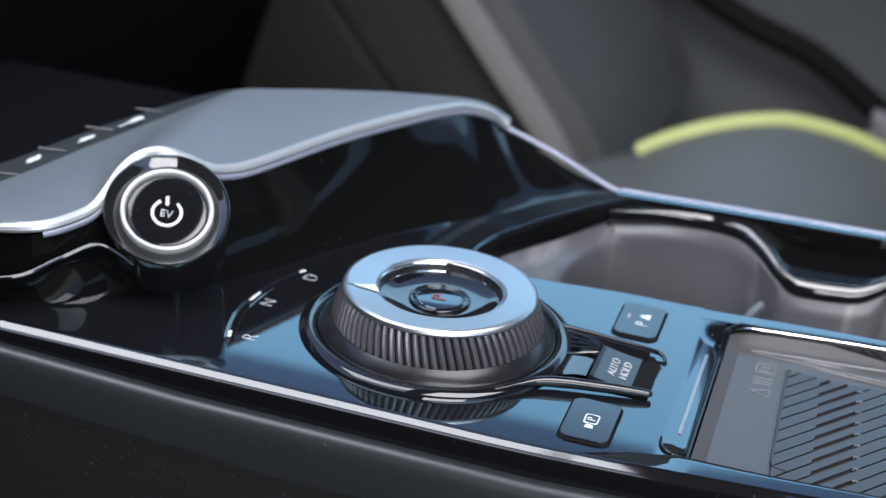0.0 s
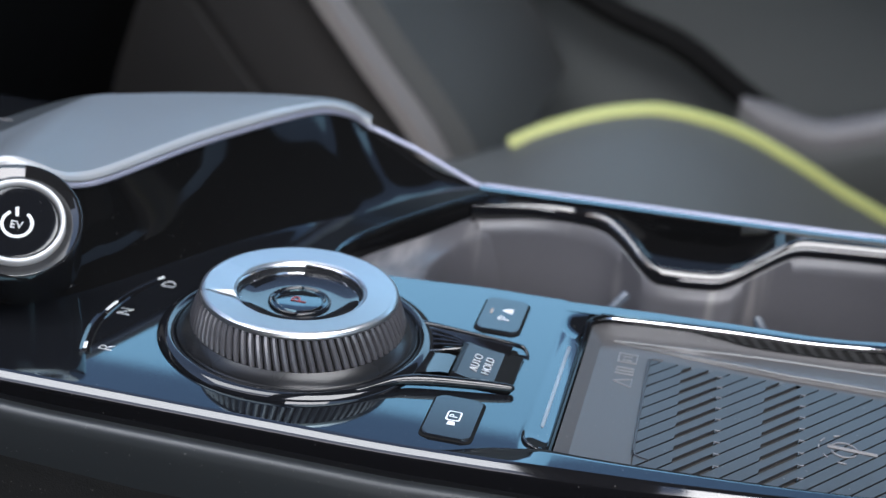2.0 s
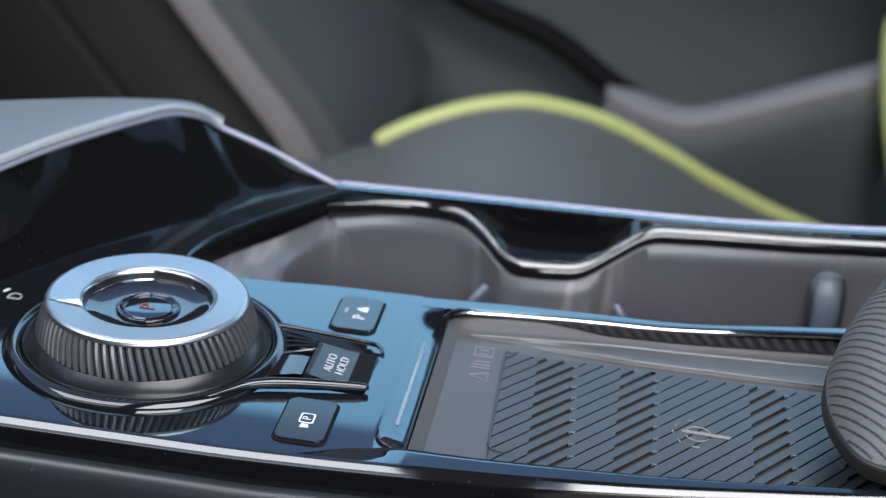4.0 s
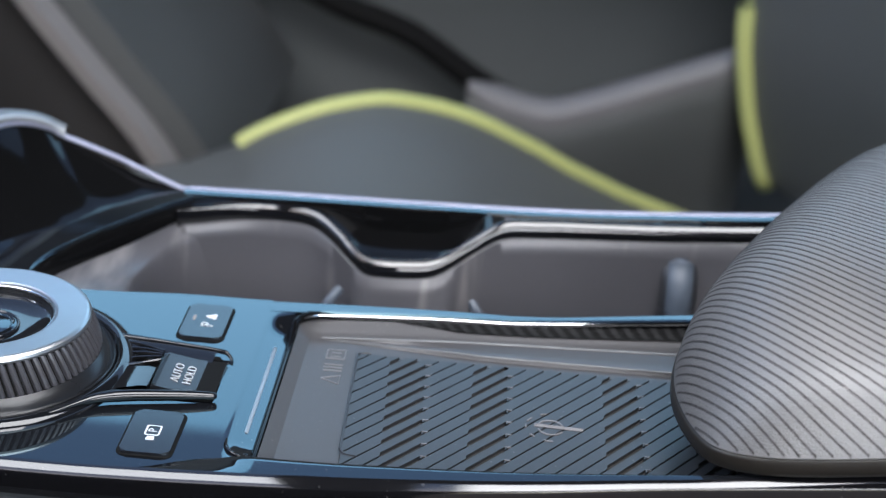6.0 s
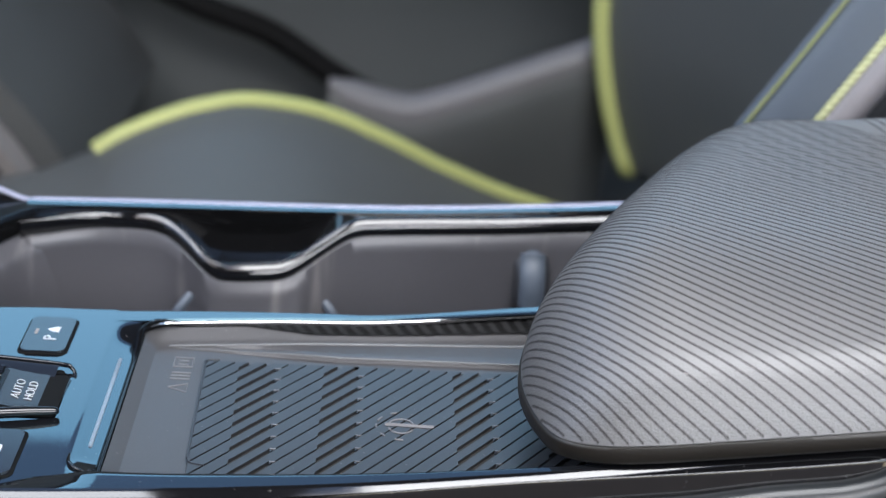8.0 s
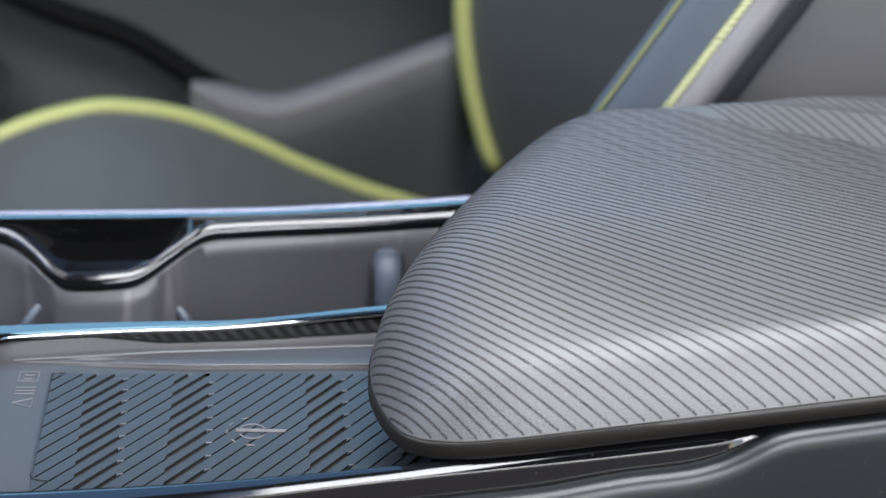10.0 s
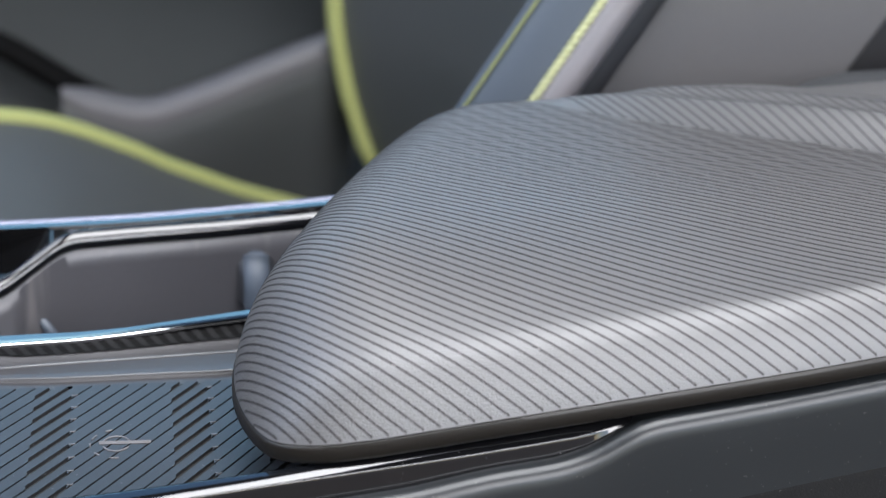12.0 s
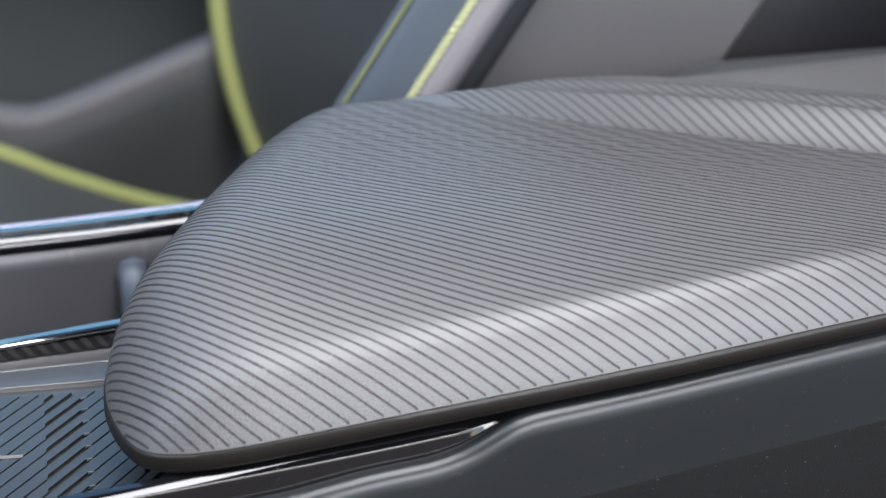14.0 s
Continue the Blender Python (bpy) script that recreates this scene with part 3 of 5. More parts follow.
def middle_strip():
    rows = []
    for x in np.linspace(0.0795, 0.33, 60):
        t, c = tray_far(x), cup_near(x)
        z = max(0.0, (x - 0.16) * 0.04)
        k = 0.0 if x < 0.0935 else 1.0
        rows.append([(x, t, z - 0.010), (x, t, z - 0.0014 * k), (x, t + 0.0002, z - 0.0005 * k), (x, t + 0.0010, z), (x, c - 0.0008, z), (x, c - 0.0001, z - 0.0006), (x, c, z - 0.012)])
    cpart("divider", grid(rows), M_DECK, label="gloss black divider between tray and cup holders", smooth=12)
    corner = [(0.0893 + 0.0095 * (1 - math.cos(a)), 0.0415 + 0.0095 * math.sin(a), 0.0001 - 0.0003 * a) for a in np.linspace(0, math.pi / 2, 9)]
    far = [(x, tray_far(x) - 0.0012, max(0.0, (x - 0.16) * 0.04) - 0.0014) for x in np.linspace(0.104, 0.33, 50)]
    path = [(0.0893, y, 0.0001 - 0.0034 * (1 - min(1.0, max(0.0, (y - 0.027) / 0.0145)) ** 2)) for y in np.linspace(-0.038, 0.0408, 20)] + corner + far
    cpart("tray_frame", tube(path, [0.0010 + 0.0006 * math.exp(-((p[0] - 0.0915) / 0.006) ** 2 - ((p[1] - 0.0475) / 0.006) ** 2) for p in path], 10), M_WALL, label="gloss black rounded tray frame", smooth=60)
    # thin chrome tube, added to draw the highlight along the black frame
    path = [(x + 0.0009, y - 0.0010, z + 0.0007) for x, y, z in corner[3:]] + [(x, y - 0.0001, z + 0.0012) for x, y, z in far]
    cpart("rim", tube(path, 0.00038, 8), M_CHROME, label="thin bright line as the tray frame's highlight")


LIPX = [0.030, 0.0444, 0.0583, 0.074, 0.0832, 0.0907, 0.0985, 0.1050, 0.1165, 0.1300, 0.1357, 0.1438, 0.1525, 0.1582, 0.18, 0.2129, 0.2458, 0.33]
LIPY = [0.133, 0.1400, 0.1430, 0.1430, 0.1410, 0.1350, 0.1270, 0.1225, 0.1225, 0.1235, 0.1260, 0.1300, 0.1330, 0.1345, 0.137, 0.140, 0.143, 0.15]
LIPZ = [-0.0030, -0.0015, -0.0007, -0.0004, -0.0010, -0.0038, -0.0079, -0.0116, -0.0115, -0.0107, -0.0086, -0.0036, 0.0023, 0.0045, 0.0050, 0.0055, 0.0069, 0.012]
FX = [0.0315, 0.068, 0.132, 0.18, 0.246, 0.2614, 0.40, 0.6]
FZ = [0.0005, 0.0018, 0.0032, 0.0046, 0.0095, 0.011, 0.027, 0.05]


def lip_at(x):
    """The lip's place at x, in a long easy bend where it leaves the bridge."""
    w = 0.003 + 0.009 * max(0.0, min(1.0, (0.085 - x) / 0.02))
    return smooth_curve(LIPX, LIPY, x, w), smooth_curve(LIPX, LIPZ, x, w)


def far_rail():
    rows, strip, lip = [], [], []
    xs = np.linspace(0.030, 0.33, 200)
    for x in xs:
        ly, lz = lip_at(x)
        fz = smooth_curve(FX, FZ, x, 0.02)
        fz -= 0.0002
        inner = (x, 0.1451, fz - 0.0004)
        strip.append([(x, 0.1491, fz - 0.0004), (x, 0.1489, fz), (x, 0.1470, fz - 0.00013), (x, 0.1452, fz - 0.00026), (x, 0.1449, fz - 0.0008)])
        # the rounding is tight where the lip leaves the bridge
        k = max(0.03, min(1.0, (x - 0.0295) / 0.042) ** 1.3)
        nose = ((0.0040, 0.0004), (0.0032, 0.0006), (0.0025, 0.0004), (0.0015, -0.0006), (0.0005, -0.0016), (0.0, -0.0030))
        lip.append([(x, ly + 0.0020, lz + 0.0005)] + [(x, ly - 0.0021 + a * k, lz + 0.0006 + (b - 0.0006) * k) for a, b in nose] + [(x, ly - 0.0021, lz - 0.0060), (x, ly - 0.0010, lz - 0.0070)])
        rows.append([inner, (x, 0.1448, fz - 0.0008), (x, 0.14455, min(fz - 0.0010, lz + 0.0006 + 0.144 * (0.14335 - ly))), (x, ly + 0.0010, lz + 0.0003)])
    cpart("far_wall", grid(rows), M_WALL, label="gloss black inner wall", smooth=35)
    cpart("lip", grid(lip), M_RAIL, label="gloss black wavy lip", smooth=60)
    cpart("far_border", grid(strip), M_DECK, label="piano black border strip", smooth=8)
    # trim strip along the outer top edge
    rows = []
    for x in np.linspace(0.0315, 0.60, 120):
        fz = smooth_curve(FX, FZ, x, 0.02)
        rows.append([(x, 0.1484, fz - 0.0014), (x, 0.1486, fz - 0.0002), (x, 0.1491, fz + 0.0003), (x, 0.1503, fz + 0.0006), (x, 0.1515, fz + 0.0001), (x, 0.1518, fz - 0.002), (x, 0.1516, fz - 0.03), (x, 0.1516, -0.3)])
    cpart("edge_trim", grid(rows), M_LAVENDER, label="satin silver trim along the outer edge", smooth=50)


def cup_liner():
    """The grey well: an outer skirt that follows the lip, two round bowls and a saddle between them."""
    well = thing("cup_holder", "grey moulded plastic double cup holder set in the console", "cup holder", (0.11, 0.1, -0.07))
    o = Vector((0.11, 0.1, -0.07))
    rows = []
    for x in np.linspace(-0.004, 0.33, 140):
        if x < 0.030:
            ly = curve([p[0] for p in CUP_LEFT[3:]], [p[1] for p in CUP_LEFT[3:]], x) + 0.0015
            lz = -0.002
        else:
            ly, lz = lip_at(x)
        top = lz - 0.0062
        wall = ly - 0.0016
        # bowl walls bulge outwards round their centres
        b1 = max(0.0, 1 - ((x - 0.062) / 0.040) ** 2) ** 0.5
        b2 = max(0.0, 1 - ((x - 0.200) / 0.062) ** 2) ** 0.35
        deep = max(b1, b2)
        base = 0.112 + 0.026 * deep if x > 0.02 else min(wall - 0.003, 0.1)
        row = [(x, wall + 0.002, top + 0.003), (x, wall + 0.0004, top + 0.0010), (x, wall - 0.0012, top)]
        for t in np.linspace(0.12, 1, 10):
            y = wall - 0.0012 + (min(base, wall - 0.002) - wall) * min(1, t * 1.6) ** 1.4
            row.append((x, y, top - 0.055 * t))
        row += [(x, 0.075, top - 0.060), (x, cup_near(max(x, 0.0)) + 0.001, -0.060), (x, cup_near(max(x, 0.0)) + 0.0005, -0.006)]
        rows.append([Vector(p) - o for p in row])
    liner = part("liner", grid(rows, caps=True), M_LINER, well, smooth=60)
    # shallow shelf between the deck edge and the first bowl
    left = spline([(x, y, -0.0075) for x, y in CUP_LEFT], 4)
    arc = spline([(0.030, 0.050, -0.0065), (0.0275, 0.060, -0.007), (0.0245, 0.071, -0.008), (0.0225, 0.084, -0.009), (0.0213, 0.094, -0.0105), (0.0222, 0.1075, -0.0112), (0.0262, 0.121, -0.0105), (0.032, 0.131, -0.0095), (0.0385, 0.1365, -0.0085), (0.045, 0.1400, -0.0075)], 4)
    rows = []
    for p, q in zip(left, arc):
        p, q = p + Vector((-0.0005, 0.0005, 0)), q + Vector((0, 0, -0.0030))
        row = [p.lerp(q, t) - o for t in (0, 0.25, 0.5, 0.75, 0.93)]
        row += [q + Vector((0.0004, -0.0003, -0.0003)) - o, q + Vector((0.0011, -0.0009, -0.0013)) - o, q + Vector((0.0016, -0.0014, -0.004)) - o, q + Vector((0.003, -0.003, -0.02)) - o, q + Vector((0.005, -0.005, -0.05)) - o]
        rows.append(row)
    part("shelf", grid(rows), M_LINER, well, "grey shelf beside the bowl", 60)
    # spring fingers
    for x, y, z, sx in ((0.0936, 0.1205, -0.0262, 1), (0.1478, 0.1290, -0.0292, -1)):
        pts = [Vector((x + sx * 0.0022, y + 0.001, z + 0.0022)) - o, Vector((x, y - 0.002, z)) - o, Vector((x - sx * 0.0030, y - 0.004, z - 0.005)) - o, Vector((x - sx * 0.004, y - 0.003, z - 0.02)) - o]
        part("finger", tube(spline(pts, 4), 0.0019, 8), M_BLUEINSERT, liner, "pale spring finger")
    pts = [Vector(p) - o for p in ((0.2266, 0.1385, -0.006), (0.2266, 0.1365, -0.010), (0.2266, 0.132, -0.016), (0.2266, 0.130, -0.026), (0.2266, 0.131, -0.055))]
    part("finger", tube(spline(pts, 5), [0.0025] * 2 + [0.0050] * 19, 14, flat=0.5), M_BLUEINSERT, liner, "worn grey-blue rubber finger")
    part("finger_surround", tube([p + Vector((0.0, 0.0035, 0.001)) for p in spline(pts, 5)], 0.0072, 14, flat=0.4), M_PAD, liner)


def rear_end():
    bm = prism([(0.15, -0.45), (0.15, 0.04), (0.13, 0.055), (-0.05, 0.055), (-0.058, 0.045), (-0.058, -0.45)], 0.60, 0.615)
    for v in bm.verts:
        v.co = Vector((v.co.z, v.co.x, v.co.y))
    cpart("rear_panel", bm, M_MATT, label="black rear closing panel")


def rear_shoulder():
    rows = []
    for x in np.linspace(0.43, 0.75, 20):
        z = 0.0478 + 0.048 * (x - 0.43) - 0.03 * max(0.0, 1 - (x - 0.43) / 0.05) ** 2
        rows.append([(x, 0.155, -0.1), (x, 0.156, z - 0.012), (x, 0.160, z - 0.004), (x, 0.168, z - 0.0008), (x, 0.175, z), (x, 0.186, z - 0.001), (x, 0.194, z - 0.006), (x, 0.196, -0.1)])
    cpart("rear_shoulder", grid(rows, caps=True), M_SHOULDER, label="smooth grey rear shoulder", smooth=60)


flat_deck()
near_rail()
rear_end()
rear_shoulder()
side_panels()
middle_strip()
far_rail()
cup_liner()

# ---- the raised bridge in front: silver panel, trim and black wall ----
TRIM = [(-0.190, -0.0500, 0.0265), (-0.160, -0.0470, 0.0268), (-0.1346, -0.0419, 0.0270), (-0.1223, -0.0372, 0.0280), (-0.1163, -0.0284, 0.0288), (-0.1131, -0.0213, 0.0302), (-0.1118, -0.0143, 0.0340), (-0.1112, -0.0057, 0.0380), (-0.1073, 0.0007, 0.0420), (-0.1005, 0.0037, 0.0435), (-0.0939, 0.0070, 0.0412), (-0.0876, 0.0105, 0.0380), (-0.0835, 0.0172, 0.0357), (-0.0775, 0.0290, 0.0350), (-0.0627, 0.0690, 0.0350), (-0.0480, 0.1020, 0.0342), (-0.0385, 0.1270, 0.0318), (-0.0333, 0.1390, 0.0295), (-0.0262, 0.1470, 0.0258), (-0.0186, 0.1520, 0.0200), (0.0059, 0.1515, 0.0092), (0.0255, 0.1495, 0.0018), (0.0315, 0.1490, 0.0005)]
SLAB_LAST = 19


def bridge():
    b = thing("control_bridge", "raised satin silver control panel with gloss black wall", "control panel", (-0.1, 0.05, 0.0))
    o = Vector((-0.1, 0.05, 0.0))
    n = 5
    c = spline(TRIM, n)
    m = SLAB_LAST * n
    # outer edge of the silver panel
    outer = spline([(-0.205, -0.110, 0.0225), (-0.1790, -0.0700, 0.0232), (-0.1538, -0.0114, 0.026), (-0.1409, 0.0228, 0.029), (-0.1266, 0.0602, 0.032), (-0.1175, 0.0820, 0.0342), (-0.1120, 0.0925, 0.0350), (-0.1000, 0.0995, 0.0352), (-0.0788, 0.1115, 0.0350), (-0.0479, 0.1320, 0.0325), (-0.0300, 0.1500, 0.0262), (-0.0186, 0.1560, 0.0195)], 12)
    outer_n = len(outer)
    rows = []
    for i in range(m + 1):
        p = c[i]
        q = outer[min(outer_n - 1, round(i / m * (outer_n - 1)))]
        rows.append([Vector(p).lerp(q, t) + Vector((0, 0, 0.0012 * math.sin(math.pi * t))) - o for t in (0.0, 0.06, 0.15, 0.3, 0.5, 0.7, 0.85, 1.0)])
    part("panel", grid(rows), M_SILVER, b, "satin silver painted panel", smooth=60)
    rows_edge, rows_line = [], []
    for i, p in enumerate(c):
        d = (c[min(i + 1, len(c) - 1)] - c[max(i - 1, 0)])
        side = Vector((d.y, -d.x, 0)).normalized()
        if i <= m:
            rows_edge.append([p - o + side * s + Vector((0, 0, z)) for s, z in ((-0.0008, 0.0003), (0.0001, 0.0), (0.0010, -0.0007), (0.0015, -0.0018), (0.0012, -0.0027), (-0.001, -0.0028))])
        k = 0.0028 if i <= m else 0.0028 - min(0.0026, (i - m) * 0.0006)
        if i >= 15:
            fine = 1.0 if i <= m - 12 else max(0.6, 1.0 - (i - m + 12) * 0.03)
            rows_line.append([p - o + side * s * fine + Vector((0, 0, z * fine - k)) for s, z in ((-0.002, 0.0004), (0.0008, 0.0001), (0.0014, -0.0005), (0.0016, -0.0014), (0.0012, -0.0022), (-0.0006, -0.0025))])
    part("panel_edge", grid(rows_edge), M_EDGE, b, "bright silver panel edge", smooth=22)
    part("trim_line", grid(rows_line), M_LAVENDER, b, "polished trim line under the panel", smooth=60)
    # black wall under the trim, sweeping out onto the deck
    base = spline([(-0.190, -0.052, 0.0), (-0.160, -0.050, 0.0), (-0.1346, -0.0440, 0.0), (-0.1223, -0.0400, 0.0), (-0.112, -0.036, 0.0), (-0.105, -0.030, 0.0), (-0.101, -0.026, 0.0), (-0.097, -0.022, 0.0), (-0.092, -0.018, 0.0), (-0.086, -0.013, 0.0), (-0.081, -0.008, 0.0), (-0.076, -0.001, 0.0), (-0.070, 0.008, 0.0), (-0.062, 0.021, 0.0), (-0.040, 0.058, 0.0), (-0.0205, 0.082, 0.0), (-0.0050, 0.096, 0.0), (0.0015, 0.1050, 0.0), (0.0060, 0.1120, 0.0), (0.0120, 0.1205, 0.0), (0.0195, 0.1310, 0.0), (0.0270, 0.1410, 0.0), (0.0325, 0.1480, 0.0)], n)
    rows = []
    for p, q in zip(c, base):
        k = min(0.0040, p.z * 0.6)
        a = Vector((p.x, p.y, p.z - k))
        h = -0.0005
        row = []
        for t in np.linspace(0, 1, 9):
            row.append(Vector((a.x + (q.x - a.x) * t, a.y + (q.y - a.y) * t, h + (a.z - h) * (1 - t) ** 2.0)) - o)
        rows.append(row)
    part("wall", grid(rows), M_WALL, b, "gloss black curved wall", smooth=60)
    # dark glass strip with the climate symbols
    st = [(-0.205, -0.110, 0.0215), (-0.1790, -0.0700, 0.0222), (-0.1538, -0.0114, 0.025), (-0.1409, 0.0228, 0.028), (-0.1266, 0.0602, 0.031), (-0.1175, 0.0820, 0.0332), (-0.1120, 0.0925, 0.0340)]
    ou = [(-0.215, -0.094, 0.0215), (-0.189, -0.054, 0.0222), (-0.1637, 0.0045, 0.025), (-0.1500, 0.0370, 0.028), (-0.1340, 0.0700, 0.031), (-0.1213, 0.0890, 0.0332), (-0.1125, 0.0965, 0.0340)]
    rows = [[Vector(p) - o, Vector(q) - o, Vector(q) + Vector((-0.004, 0.004, -0.03)) - o] for p, q in zip(spline(st, 4), spline(ou, 4))]
    strip = part("glass_strip", grid(rows), M_CLIMATE, b, "dark glass climate key strip")
    along = Vector((0.44, 0.90, 0.06)).normalized()
    across = Vector((-0.52, 0.85, 0.0)).normalized()

    def sign(at, bars):
        bm = bmesh.new()
        for a0, c0, a1, c1, r in bars:
            tube([at + along * a0 + across * c0 - o, at + along * a1 + across * c1 - o], r * 0.62, 8, flat=0.25, bm=bm)
        part("symbol", bm, M_WHITE, strip, "white climate symbol")

    up = Vector((0, 0, 0.0004))
    sign(Vector((-0.1361, 0.0482, 0.0312)) + up, ((-0.0055, -0.0012, 0.0005, -0.0004, 0.0007), (-0.0010, -0.0004, 0.0052, 0.0006, 0.0016), (0.0010, 0.0012, 0.0042, 0.0016, 0.0012)))
    sign(Vector((-0.1446, 0.0301, 0.0288)) + up, ((-0.0034, -0.0010, 0.0034, -0.0004, 0.0008), (-0.0024, 0.0008, 0.0036, 0.0012, 0.0010), (-0.0004, -0.0014, 0.0004, 0.0018, 0.0009)))
    sign(Vector((-0.1540, 0.0106, 0.0262)) + up, ((-0.0030, -0.0014, 0.0024, -0.0008, 0.0012), (-0.0026, 0.0006, 0.0000, 0.0010, 0.0009), (0.0002, 0.0002, 0.0026, 0.0014, 0.0012)))
    for p in ((-0.1443, 0.0392, 0.0301), (-0.1515, 0.0187, 0.0276), (-0.1352, 0.0604, 0.0321), (-0.1560, -0.0034, 0.0254)):
        p = Vector(p) + Vector((0, 0, 0.0003))
        part("separator", tube([p + Vector((-0.0050, -0.0010, 0)) - o, p + Vector((0.0050, 0.0010, 0)) - o], 0.0003, 6), M_DOORARM, strip)
    # lower lip below the panel's near face
    lip = spline([(-0.19, -0.0565, 0.0110), (-0.150, -0.0540, 0.0112), (-0.1275, -0.0478, 0.0120), (-0.1165, -0.0370, 0.0165), (-0.108, -0.0290, 0.0200), (-0.1015, -0.0262, 0.0170), (-0.0965, -0.0250, 0.0135)], 5)
    part("lower_lip", tube([p - o for p in lip], 0.0007, 8), M_PIANO_TRIM, b, "gloss black lower lip")
    rows = [[Vector((p.x, p.y + 0.0005, p.z)) - o, Vector((p.x, p.y + 0.004, p.z - 0.004)) - o, Vector((p.x + 0.002, p.y + 0.014, p.z - 0.012)) - o] for p in lip]
    part("underside", grid(rows), M_PIANO_TRIM, b)


def power_button():
    c = Vector((-0.0922, -0.0102, 0.0273))
    nrm = Vector((0.274, -0.552, 0.787)).normalized()
    xax = Vector((0.97, 0.22, 0.0))
    xax = (xax - nrm * xax.dot(nrm)).normalized()
    yax = nrm.cross(xax)
    m = Matrix((xax, yax, nrm)).transposed().to_4x4()
    m.translation = c
    t = thing("power_button", "round gloss black power button in a polished housing", "button")
    t.matrix_world = m
    part("housing", lathe([(0.0135, -0.030), (0.0200, -0.030), (0.0206, -0.004), (0.0206, 0.0018), (0.0204, 0.0024), (0.0200, 0.0026), (0.0196, 0.0023), (0.0176, 0.0010), (0.0158, 0.0002), (0.0154, -0.0004), (0.0153, -0.004)]), M_HOUSING, t, "gloss black round housing", 60)
    part("ring", lathe([(0.0152, -0.003), (0.0152, 0.0016), (0.0149, 0.0023), (0.0144, 0.0025), (0.0138, 0.0021), (0.0135, 0.0012), (0.0134, -0.003)]), M_RING, t, "satin chrome ring", 60)
    bm = lathe([(0.0132, -0.003), (0.0132, 0.0006), (0.0129, 0.0009), (0.0122, 0.0010), (0.008, 0.00075), (0.0005, 0.00075)])
    disc_cap(bm, 0.0005, 0.00075)
    cap = part("cap", bm, M_PIANO, t, "gloss black push cap", 60)
    arc = [(0.0047 * math.cos(a), 0.0047 * math.sin(a) - 0.0007, 0.00085) for a in np.linspace(radians(125), radians(415), 40)]
    part("power_symbol", tube(arc, 0.00055, 8, flat=0.4), M_WHITE, cap, "white power symbol")
    part("power_symbol", tube([(-0.0009, 0.0052, 0.0009), (-0.0004, 0.0020, 0.0009)], 0.0006, 8, flat=0.4), M_WHITE, cap)
    lettering("lettering", "EV", 0.0038, Matrix.Translation((-0.0001, -0.0012, 0.00085)), M_WHITE, cap)


